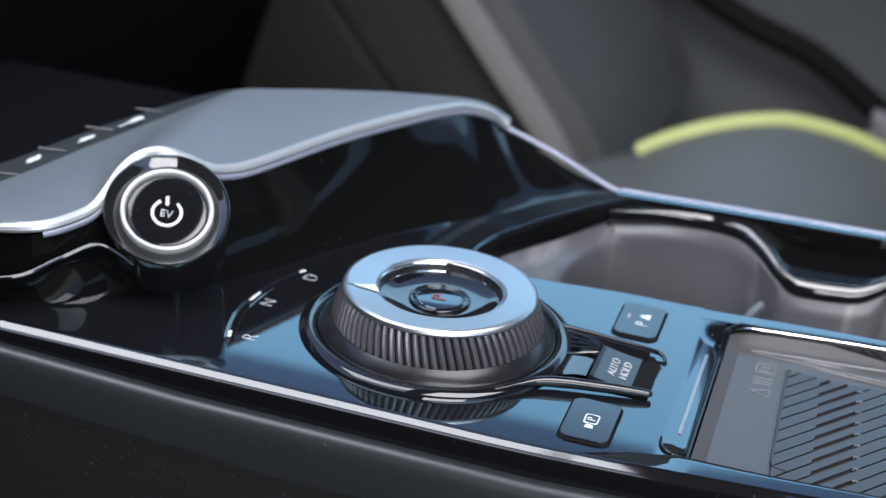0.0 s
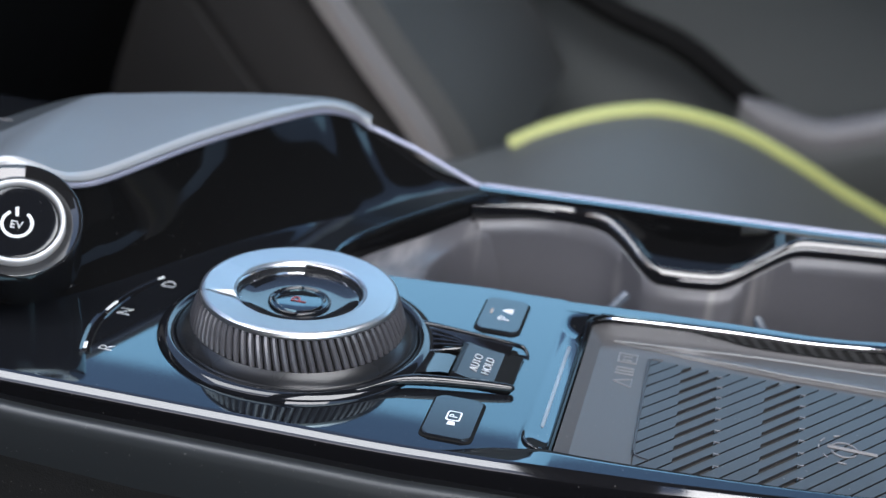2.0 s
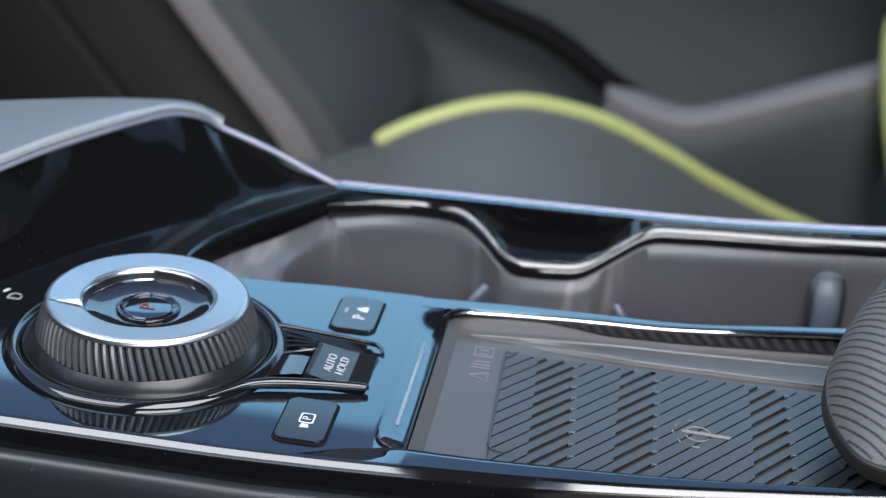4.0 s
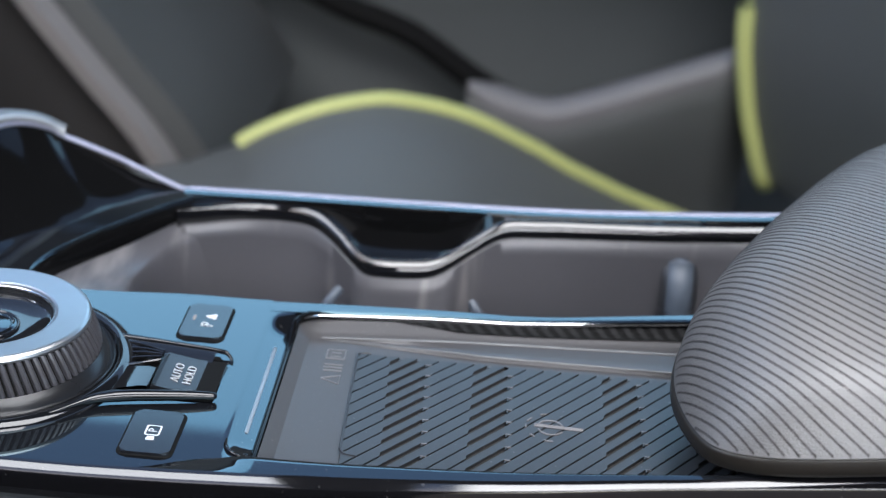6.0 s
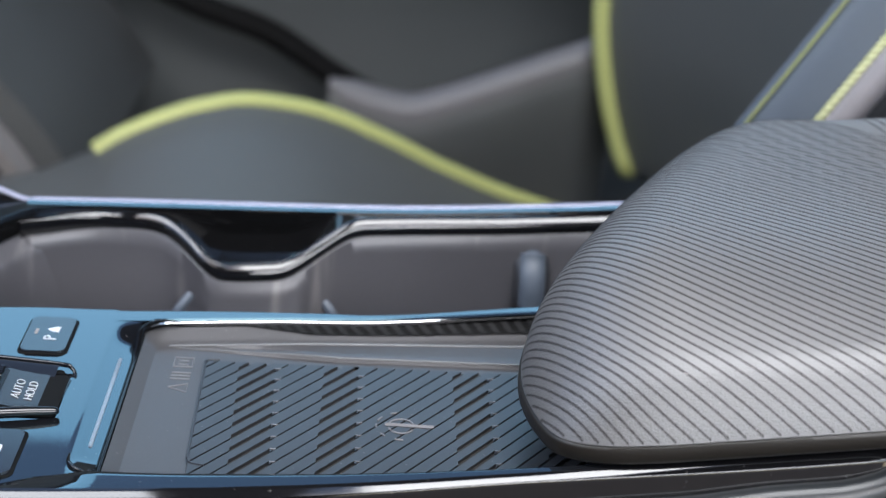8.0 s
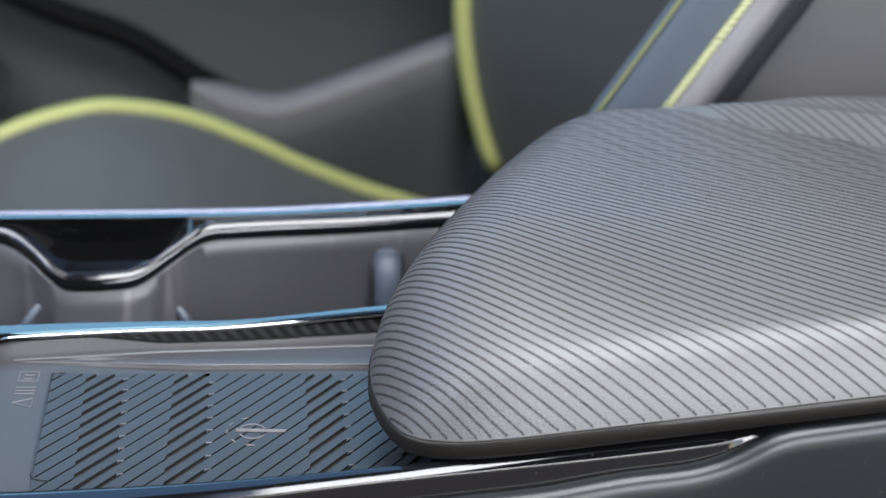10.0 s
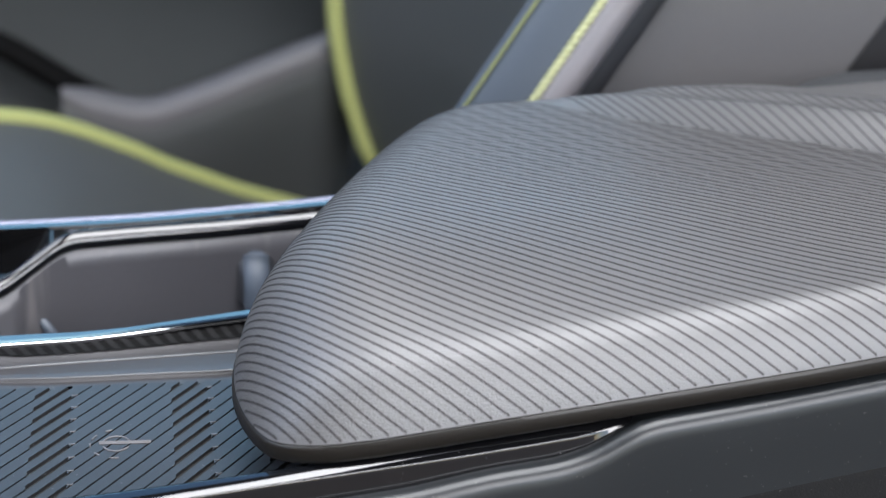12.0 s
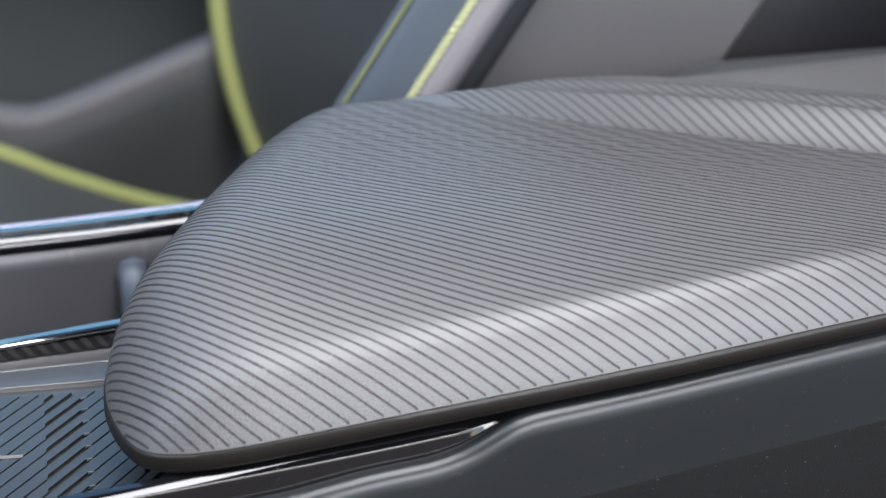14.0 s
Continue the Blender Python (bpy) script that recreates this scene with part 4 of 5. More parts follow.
def shifter():
    t = thing("rotary_shifter", "round rotary gear dial with knurled grip and silver ring", "gear dial")
    bm = lathe([(0.0452, -0.0005), (0.0449, 0.0005), (0.0442, 0.0014), (0.0430, 0.0022), (0.0416, 0.0026), (0.0402, 0.0024), (0.0394, 0.0016), (0.0390, 0.0004)], 128)
    part("bezel", bm, M_PIANO, t, "gloss black bezel ring", 60)
    bm = lathe([(0.0390, 0.0002), (0.0388, 0.0016), (0.0384, 0.0020), (0.0380, 0.0017), (0.0377, 0.0024), (0.0356, 0.0043), (0.0347, 0.0050), (0.0336, 0.0050)], 128)
    part("collar", bm, M_COLLAR, t, "satin dark grey sloping collar", 35)
    r0, z0, r1, z1 = 0.0349, 0.0046, 0.0315, 0.0152
    grip = part("grip", lathe([(0.030, z0), (r0 - 0.0009, z0), (r1 - 0.0009, z1), (0.030, z1 + 0.0002)], 144), M_DARK, t, "dark grooved grip")
    ridges, turn = 78, radians(-4.5)
    half = math.pi / ridges * 0.70
    bm = bmesh.new()
    steps = 5
    rows = []
    for k in range(steps):
        f = k / (steps - 1)
        r, z, a = r0 + (r1 - r0) * f, z0 + (z1 - z0) * f, turn * f
        ease = 0.0006 if k in (0, steps - 1) else 0.0
        pr = [(-half * 1.25, -0.0011), (-half * 0.75, 0.0001 - ease), (0.0, 0.00045 - ease), (half * 0.75, 0.0001 - ease), (half * 1.25, -0.0011)]
        rows.append([((r + dr) * math.cos(a + da), (r + dr) * math.sin(a + da), z) for da, dr in pr])
    bm = grid(rows)
    first = part("ridge", bm, M_KNURL, grip, smooth=25)
    for k in range(1, ridges):
        o = new("ridge", first.data)
        o.parent = grip
        o.matrix_local = Matrix.Rotation(2 * math.pi * k / ridges, 4, "Z")
    bm = lathe([(0.0316, 0.0146), (0.0318, 0.0153), (0.0315, 0.0161), (0.0309, 0.0166), (0.0302, 0.0168), (0.0216, 0.0162), (0.0209, 0.0159), (0.0206, 0.0153), (0.0205, 0.0142)], 144)
    top_ring = part("top_ring", bm, M_SATIN_CHROME, t, "satin silver top ring", 16)
    zz = lambda r: 0.0162 + (r - 0.0216) * 0.07 + 0.00022
    a0, a1 = radians(162), radians(205)
    rows = [[(r * math.cos(a), r * math.sin(a), zz(r) - (0.0003 if r in (0.0206, 0.0300) else 0.0)) for r in (0.0206, 0.0209, 0.0255, 0.0298, 0.0300)] for a in np.linspace(a0, a1, 14)]
    part("index_sector", grid(rows), M_SECTOR, top_ring, "raised silver index sector", 40)
    bm = bmesh.new()
    bm.faces.new([bm.verts.new((r * math.cos(a), r * math.sin(a), zz(r) + 0.0001 - d)) for r, a, d in ((0.0284, radians(206.0), -0.0001), (0.0211, radians(204.5), -0.0001), (0.0211, radians(218.0), -0.0001))])
    part("pointer", bm, M_WHITE, top_ring, "white pointer notch", 0)
    part("inner_wall", lathe([(0.0206, 0.0152), (0.0203, 0.0147), (0.0200, 0.0146), (0.0198, 0.0139), (0.0195, 0.0138), (0.0193, 0.0131), (0.0189, 0.0126)], 128), M_COLLAR, t, "stepped dark metal inner wall", 20)
    part("inner_ring", lathe([(0.0205, 0.0153), (0.0203, 0.0155), (0.0200, 0.0153), (0.0199, 0.0149)], 128), M_CHROME, t, "thin polished ring", 60)
    part("inner_ring", lathe([(0.0195, 0.0126), (0.0193, 0.0129), (0.0190, 0.0129), (0.0188, 0.0124)], 128), M_CHROME, t, "thin polished ring", 60)
    bm = lathe([(0.0190, 0.0127), (0.0184, 0.0126), (0.0165, 0.0121), (0.0140, 0.0117), (0.0110, 0.0116), (0.0096, 0.0116)], 128)
    part("dish", bm, M_PIANO, t, "gloss black inner dish", 60)
    bm = lathe([(0.0101, 0.0114), (0.0100, 0.0122), (0.0097, 0.0125), (0.0093, 0.0125), (0.0089, 0.0120)], 96)
    part("display_ring", bm, M_PIANO_TRIM, t, "gloss black display ring", 60)
    bm = lathe([(0.0090, 0.0121), (0.0080, 0.0121), (0.0078, 0.0124), (0.0074, 0.0124), (0.0072, 0.0121), (0.006, 0.0122), (0.003, 0.0123), (0.0004, 0.0123)], 96)
    disc_cap(bm, 0.0004, 0.0123)
    display = part("display", bm, M_DECK, t, "small round display", 60)
    lettering("lettering", "P", 0.0074, Matrix.Translation((0.0002, 0.0, 0.01245)) @ READ, M_RED, display)


def prints():
    """Gear letters and the curved slot with its marks, laid in the deck."""
    t = thing("gear_indicator", "curved gear slot with white R N D letters", "gear indicator", (-0.06, 0.0, 0.0))
    o = Matrix.Translation((0.06, 0, 0))
    for ch, x, y in (("R", -0.0525, -0.0306), ("N", -0.0570, -0.0058), ("D", -0.0513, 0.0180)):
        lettering("letter", ch, 0.0070, o @ Matrix.Translation((x, y, 0.0001)) @ READ, M_WHITE, t, 0.00008, 0.03)
    pts = spline([(-0.0572, -0.0365, 0), (-0.0592, -0.0320, 0), (-0.0623, -0.0193, 0), (-0.0628, -0.0080, 0), (-0.0611, 0.0058, 0), (-0.0575, 0.0165, 0), (-0.0550, 0.0215, 0)], 6)
    rows = []
    for i, p in enumerate(pts):
        d = pts[min(i + 1, len(pts) - 1)] - pts[max(i - 1, 0)]
        s = Vector((d.y, -d.x, 0)).normalized()
        rows.append([p + s * a + Vector((0.06, 0, z)) for a, z in ((-0.0020, 0.0001), (-0.0016, 0.0005), (-0.0010, 0.0003), (-0.0006, 0.00012), (0.0006, 0.00012), (0.0010, 0.0003), (0.0016, 0.0005), (0.0020, 0.0001))])
    slot = part("slot", grid(rows, caps=True), M_PIANO_TRIM, t, "gloss black raised slot", 60)
    for k in (4, 18, 33):
        part("mark", tube([pts[k] + Vector((0.06, 0, 0.0006)), pts[min(k + 3, len(pts) - 1)] + Vector((0.06, 0, 0.0006))], 0.0006, 8, flat=0.3), M_WHITE, slot, "white gear mark")


def deck_button(name, label, x0, x1, y0, y1):
    t = thing(name, label, "button", ((x0 + x1) / 2, (y0 + y1) / 2, 0.0), group="push buttons on the deck")
    w, h = (x1 - x0) / 2, (y1 - y0) / 2
    part("surround", prism(rounded(-w - 0.0008, w + 0.0008, -h - 0.0008, h + 0.0008, 0.0024), -0.001, 0.00025, 0.0002), M_DARK, t, "dark gap round the cap")
    bm = prism(rounded(-w, w, -h, h, 0.0020), -0.001, 0.0011, 0.0005, segments=3)
    lid = max(bm.faces, key=lambda f: f.calc_center_median().z)
    bmesh.ops.split_edges(bm, edges=list(lid.edges))
    return part("cap", bm, M_BUTTON, t, "satin black key cap", 20)


def buttons():
    t = deck_button("parking_sensor_button", "black parking sensor button with a white P symbol", 0.0535, 0.0677, 0.0251, 0.0486)
    lettering("lettering", "P", 0.0062, Matrix.Translation((0.0012, -0.0030, 0.00115)) @ READ, M_WHITE, t)
    part("symbol", prism([(-0.0008, 0.0030), (0.0008, 0.0016), (0.0030, 0.0010), (0.0030, 0.0046), (0.0020, 0.0046), (0.0008, 0.0040)], 0.001, 0.00122), M_WHITE, t, "white sensor symbol")
    part("indicator", prism(rounded(-0.0046, -0.0036, -0.0005, 0.0030, 0.0004), 0.001, 0.00122), material("indicator_lens", (0.25, 0.2, 0.17), rough=0.3), t, "unlit indicator bar")
    t = deck_button("camera_button", "black camera view button with a white symbol", 0.0521, 0.0666, -0.0464, -0.0230)
    outer, inner = rounded(-0.0020, 0.0025, -0.0026, 0.0030, 0.0009), rounded(-0.0015, 0.0020, -0.0021, 0.0025, 0.0006)
    bm = grid([[(x, y, 0.00121) for x, y in outer], [(x, y, 0.00123) for x, y in inner]], close_v=True)
    prism([(-0.0008, -0.0030), (0.0012, -0.0030), (0.0016, -0.0050), (-0.0010, -0.0050)], 0.001, 0.00122, bm=bm)
    part("symbol", bm, M_WHITE, t, "white camera symbol")
    lettering("lettering", "P", 0.0038, Matrix.Translation((0.0003, 0.0002, 0.00115)) @ READ, M_WHITE, t)
    # electronic parking hold switch between two arms
    t = thing("auto_hold_switch", "black AUTO HOLD rocker switch between gloss arms", "switch", (0.0608, -0.0013, 0.0))
    o = Vector((0.0608, -0.0013, 0.0))
    part("recess", prism([(-0.0235, -0.0190), (-0.0100, -0.0150), (0.0112, -0.0112), (0.0124, 0.0095), (0.0090, 0.0155), (-0.0215, 0.0190)], -0.001, 0.0004, 0.0002), M_WALL, t, "gloss black recess")
    rows = []
    for y in np.linspace(-0.0100, 0.0112, 8):
        rows.append([(x, y, z) for x, z in ((-0.0078, -0.001), (-0.0076, 0.0026), (-0.0066, 0.0032), (-0.004, 0.0026), (0.003, 0.0014), (0.0054, 0.0013), (0.0062, 0.0009), (0.0064, -0.001))])
    # flat dark slab; the shade of the well is put into its colour
    part("well", prism(rounded(-0.0085, 0.0118, -0.0125, 0.0118, 0.002), 0.0, 0.0007), M_DARK, t, "dark switch well")
    rows = [[(x, y, z - 0.0004) for x, y, z in row] for row in rows]
    rocker = part("rocker", grid(rows, caps=True), M_ROCKER, t, "satin black rocker", 35)
    for k in range(16):
        y = -0.0090 + k * 0.00125
        part("rib", tube([(-0.0074, y, 0.0028), (-0.0060, y, 0.0028)], 0.00032, 6), M_BUTTON, rocker)
    lettering("lettering", "AUTO", 0.0040, Matrix.Translation((-0.0014, 0.0004, 0.00195)) @ READ @ Matrix.Rotation(radians(10), 4, "X"), M_WHITE, rocker, thin=0.024)
    lettering("lettering", "HOLD", 0.0040, Matrix.Translation((0.0024, 0.0004, 0.00132)) @ READ @ Matrix.Rotation(radians(8), 4, "X"), M_WHITE, rocker, thin=0.024)

    def taper(n, wide, thin):
        return [thin + (wide - thin) * (1 - k / (n - 1)) ** 1.6 for k in range(n)]

    up = [(0.0318, 0.0275, 0.0004), (0.0362, 0.0205, 0.0012), (0.0420, 0.0185, 0.0018), (0.0510, 0.0174, 0.0020), (0.0691, 0.0150, 0.0020), (0.0722, 0.0142, 0.0014), (0.0736, 0.0124, 0.0006), (0.0740, 0.0105, -0.0002)]
    c = spline(up, 6)
    part("arm", tube([p - o for p in c], taper(len(c), 0.0016, 0.0005), 12), M_PIANO, t, "gloss black upper arm")
    # sloping facet between the dial and the rocker
    rows = [[Vector((0.0385, y * 1.35, 0.0004)) - o, Vector((0.0440, y * 1.2, 0.0021)) - o, Vector((0.0500, y * 1.05, 0.0027)) - o, Vector((0.0524, y, 0.0024)) - o, Vector((0.0526, y, 0.0)) - o] for y in np.linspace(-0.0116, 0.0, 6)]
    # ridges fan out from the rocker's corner to the dial
    for pts in (((0.0368, 0.0172, 0.0014), (0.0445, 0.0146, 0.0022), (0.0526, 0.0110, 0.0024)), ((0.0390, 0.0140, 0.0008), (0.0460, 0.0122, 0.0020), (0.0526, 0.0098, 0.0025)), ((0.0396, 0.0104, 0.0008), (0.0462, 0.0100, 0.0018), (0.0526, 0.0088, 0.0024)), ((0.0402, 0.0062, 0.0008), (0.0464, 0.0070, 0.0018), (0.0526, 0.0074, 0.0024)), ((0.0400, 0.0010, 0.0010), (0.0464, 0.0030, 0.0020), (0.0526, 0.0058, 0.0024))):
        part("ridge", tube([p - o for p in spline(pts, 5)], 0.0005, 8), M_RAIL, t)
    part("facet", grid(rows), M_PIANO, t, "gloss black sloping facet", 30)
    rows = []
    for p in spline(up[1:5], 6):
        rows.append([p - o, Vector((p.x - 0.0006, p.y - 0.0025, 0.0022)) - o, Vector((p.x - 0.001, p.y - 0.006, 0.0006)) - o])
    part("flank", grid(rows), M_PIANO_TRIM, t)
    low = [(0.0225, -0.0358, 0.0014), (0.0292, -0.0306, 0.0018), (0.0345, -0.0252, 0.0021), (0.0395, -0.0212, 0.0024), (0.0480, -0.0182, 0.0026), (0.0620, -0.0152, 0.0024), (0.0700, -0.0136, 0.0021), (0.0738, -0.0128, 0.0018)]
    c = spline(low, 6)
    part("arm", tube([p - o for p in c], [min(0.0005 + 0.00007 * k, 0.0021, 0.0021 - 0.00003 * (k - 18)) if k < len(c) - 2 else 0.0013 - 0.0006 * (k - len(c) + 2) for k in range(len(c))], 12, flat=0.8), M_PIANO, t, "gloss black lower arm")


bridge()
power_button()
shifter()
prints()
buttons()


# ---- wireless charging tray ----
def clip_poly(poly, axis, limit, keep_less):
    out = []
    for i, p in enumerate(poly):
        q = poly[(i + 1) % len(poly)]
        ip, iq = (p[axis] <= limit) == keep_less, (q[axis] <= limit) == keep_less
        if ip:
            out.append(p)
        if ip != iq:
            t = (limit - p[axis]) / (q[axis] - p[axis])
            out.append((p[0] + (q[0] - p[0]) * t, p[1] + (q[1] - p[1]) * t))
    return out


def tray():
    t = thing("charging_tray", "dark grey ribbed wireless phone charging tray", "phone tray", (0.17, 0.0, -0.006))
    o = Vector((0.17, 0.0, -0.006))
    zf = -0.0052

    def tp(name, bm, mat, label="", smooth=40.0, parent=None):
        bmesh.ops.translate(bm, vec=-o, verts=bm.verts)
        return part(name, bm, mat, parent or t, label, smooth)

    rows = []
    for x in np.linspace(0.0905, 0.33, 60):
        f = tray_far(x)
        rise = max(0.0, (x - 0.16) * 0.04)
        e = max(0.0, 1 - (x - 0.0905) / 0.006) ** 2 * 0.0048
        n = tray_near(x)
        rows.append([(x, n + 0.0003, rail_z(x) - 0.003), (x, n + 0.0010, zf + 0.002 + e), (x, n + 0.0025, zf + e * 0.8), (x, -0.03, zf + e * 0.7), (x, 0.02, zf + e * 0.7), (x, f - 0.0120, zf + e * 0.7), (x, f - 0.0085, zf + 0.0003 + e * 0.7), (x, f - 0.0066, zf + 0.0016 + e * 0.6), (x, f - 0.0030, zf + 0.0030 + e * 0.3), (x, f - 0.0006, rise - 0.0006), (x, f + 0.0004, rise - 0.0010)])
    shell = tp("shell", grid(rows), M_TRAY, "dark grey moulded tray shell", 30)
    # wedge ledge beside the ribs
    rows = []
    for x in np.linspace(0.0985, 0.33, 30):
        k = (x - 0.0985)
        y1 = 0.0432 + k * 0.068
        y0 = 0.0432 - 0.0042 * min(1.0, k / 0.055) - max(0, k - 0.055) * -0.010
        h = min(0.0016, 0.0002 + k * 0.03)
        rows.append([(x, y1 + 0.0008, zf), (x, y1 + 0.0004, zf + h + 0.0006), (x, y1 - 0.0004, zf + h + 0.0006), (x, y0 * 0.5 + y1 * 0.5, zf + h * 0.6), (x, y0 + 0.0006, zf + h * 0.8), (x, y0 - 0.0002, zf + h * 0.8), (x, y0 - 0.0012, zf)])
    upper, lower = [(r[2][0], r[2][1], r[2][2] - 0.0002) for r in rows], [(r[5][0], r[5][1], r[5][2] - 0.0002) for r in rows]
    ledge = tp("ledge", grid(rows, caps=True), M_TRAY, "raised wedge ledge", 30)
    # pale tubes paint the highlights along both ledge edges
    tp("ledge_highlight", tube(upper, 0.0005, 8), M_TRAY_EDGE, "pale ledge edge painted as a highlight", 60, ledge)
    tp("ledge_highlight", tube(lower, 0.0004, 8), M_TRAY_EDGE, "pale ledge edge painted as a highlight", 60, ledge)
    # front lip with a light bar
    rows = []
    for y in np.linspace(-0.0470, 0.0502, 44):
        e = min(1.0, max(0.0, (0.0502 - y) / 0.014), max(0.0, (y + 0.0440) / 0.010))
        e = e * e * (3 - 2 * e)
        rows.append([(0.0795, y, 0.0), (0.0804, y, 0.0), (0.0811, y, -0.0002 * e), (0.0819, y, -0.0006 * e), (0.0835, y, -0.0012 * e), (0.0876, y, -0.0028 * e), (0.0884, y, -0.0032 * e), (0.0890, y, -0.0036), (0.0895, y, -0.0044), (0.0899, y, -0.0060)])
    tp("front_lip", grid(rows), M_DECK, "gloss black sloping front lip", 30)
    tp("light_bar", prism(rounded(0.0846, 0.0857, -0.0265, 0.0275, 0.0005), -0.0040, -0.00155, 0.0001), material("light_bar_lens", (0.17, 0.21, 0.25), rough=0.3, grain=0.05), "slim pale light bar")
    tp("corner", tube(spline([(0.0806, -0.0330, -0.0002), (0.0811, -0.0372, 0.0), (0.0830, -0.0402, 0.0), (0.0858, -0.0418, -0.0004), (0.0885, -0.0424, -0.0012)], 6), [0.0003 + 0.0004 * math.sin(math.pi * k / 24) for k in range(25)], 10), M_PIANO_TRIM, "gloss black inner corner")
    # pad base under the ribs
    zp = -0.0040
    pad = tp("pad", prism([(0.1115, 0.0334), (0.1132, -0.0384), (0.27, -0.0384), (0.27, 0.0334)], zf - 0.0002, zp - 0.0011), M_GROOVE_FLOOR, "dark grooved charging pad")
    dx, dy = 0.0151 / 0.0245, 0.0193 / 0.0245
    slope = dy / dx
    gap = 0.00065
    pitch = 0.00735
    cols = (0.1342, 0.1611, 0.2027, 0.2300, 0.2570)
    cut = 0.0112
    for i in range(-30, 16):
        c0, c1 = i * pitch, (i + 1) * pitch
        lo = lambda x: 0.0273 - slope * 0.1342 + c0 + slope * x + gap * 0.8
        hi = lambda x: 0.0273 - slope * 0.1342 + c1 + slope * x - gap * 0.8
        xs0, xs1 = 0.06, 0.30
        poly = [(xs0, lo(xs0))]
        for xc in cols:
            xe = xc - (i * 0.00028 if xc < 0.15 else 0.0)
            poly += [(xe - cut, lo(xe - cut)), (xe - cut, lo(xe - cut) + 0.0018), (xe, lo(xe) + 0.0018), (xe, lo(xe))]
        poly += [(xs1, lo(xs1)), (xs1, hi(xs1)), (xs0, hi(xs0))]
        far = 0.0330
        left = 0.1121
        for ax, lim, less in ((0, left, False), (0, 0.268, True), (1, -0.0380, False), (1, far, True)):
            poly = clip_poly(poly, ax, lim, less) if len(poly) > 2 else poly
        # slanted front border
        skew = [(x - (0.0276 - y) * 0.022, y) for x, y in poly]
        skew = clip_poly(skew, 0, left, False) if len(skew) > 2 else skew
        poly = [(x + (0.0276 - y) * 0.022, y) for x, y in skew]
        keep = []
        for p in poly:
            if not keep or (abs(p[0] - keep[-1][0]) + abs(p[1] - keep[-1][1])) > 1e-6:
                keep.append(p)
        if len(keep) > 2 and (abs(keep[0][0] - keep[-1][0]) + abs(keep[0][1] - keep[-1][1])) < 1e-6:
            keep.pop()
        if len(keep) < 3:
            continue
        tp("rib", prism(keep, zf + 0.0001, zp), M_PAD, smooth=30, parent=pad)
        for xc in cols[:3]:
            xe = xc - (i * 0.00028 if xc < 0.15 else 0.0)
            y = lo(xe) + 0.0016
            if -0.036 < y < 0.0325:
                tp("vent_end", box(xe, xe + 0.0019, y - 0.0003, y + 0.0001, zp - 0.0006, zp + 0.00015), M_DOORARM, parent=pad)
    edge = spline([(0.116, 0.0338, zp), (0.1128, 0.0335, zp), (0.1118, 0.0320, zp), (0.1117, 0.0276, zp), (0.1128, -0.0215, zp), (0.1130, -0.0265, zp), (0.1143, -0.0290, zp), (0.118, -0.0300, zp)], 5)
    tp("pad_border", tube(edge, 0.0004, 6), M_PAD)
    # raised charging symbol
    q = Vector((0.1748, -0.0035, zp + 0.0001))
    for a0, a1, r in ((20, 160, 0.0042), (200, 330, 0.0042), (100, 115, 0.0080), (140, 160, 0.0080), (175, 190, 0.0080), (215, 230, 0.0080), (255, 275, 0.0080)):
        tp("charging_symbol", tube([q + Vector((r * 0.95 * math.cos(radians(a)), r * math.sin(radians(a)), 0)) for a in np.linspace(a0, a1, 12)], 0.00028, 6), M_DOORARM, parent=pad)
    tp("charging_symbol", tube([q + Vector((-0.0050, 0.0013, 0)), q + Vector((0.0100, 0.0006, 0))], 0.0003, 6), M_DOORARM, "raised charging mark", parent=pad)
    tp("charging_symbol", tube([q + Vector((-0.0050, 0.0004, 0)), q + Vector((0.0100, -0.0003, 0))], 0.0003, 6), M_DOORARM, parent=pad)
    # embossed pictograms by the front wall
    e = Vector((0.1015, 0.030, zf + 0.0001))
    for pts in (((0, 0.0), (0.006, 0.0), (0.006, 0.006), (0, 0.006), (0, 0.0)), ((0, -0.004), (0.006, -0.004)), ((0, -0.006), (0.006, -0.006)), ((0, -0.008), (0.006, -0.008)), ((0.0, -0.0135), (0.006, -0.0110), (0.006, -0.0165), (0.0, -0.0135)), ((0.0015, 0.0015), (0.0045, 0.0015)), ((0.0015, 0.004), (0.0045, 0.004))):
        tp("pictogram", tube([e + Vector((a, b, 0)) for a, b in pts], 0.00024, 6), M_EMBOSS, parent=shell)
    # dark grille in the far wall with slanted louvres
    def wall_point(x, t):
        f = tray_far(x)
        rise = max(0.0, (x - 0.16) * 0.04)
        low, mid, up = Vector((x, f - 0.0060, zf + 0.0019)), Vector((x, f - 0.0030, zf + 0.0030)), Vector((x, f - 0.0008, rise - 0.0009))
        p = low.lerp(mid, t * 2) if t < 0.5 else mid.lerp(up, t * 2 - 1)
        return p + Vector((0, -0.0002, 0.0003))

    rows = []
    for x in np.linspace(0.114, 0.33, 60):
        k = min(1.0, (x - 0.114) / 0.03)
        rows.append([wall_point(x, 0.95 - (0.90 - 0.05) * k * t) for t in (0, 0.25, 0.5, 0.75, 1.0)])
    grille = tp("grille", grid(rows), M_DARK, "dark slotted grille", 60)
    for i in range(44):
        x = 0.1225 + i * 0.0047
        k = min(1.0, (x - 0.114) / 0.03)
        lo_t = 0.95 - 0.85 * k
        rows = [[wall_point(x - 0.0040 * t + w, lo_t + (0.95 - lo_t) * t) + Vector((0, -0.0002, 0.0002)) for w in (0.0, 0.0023)] for t in (0, 0.33, 0.66, 1.0)]
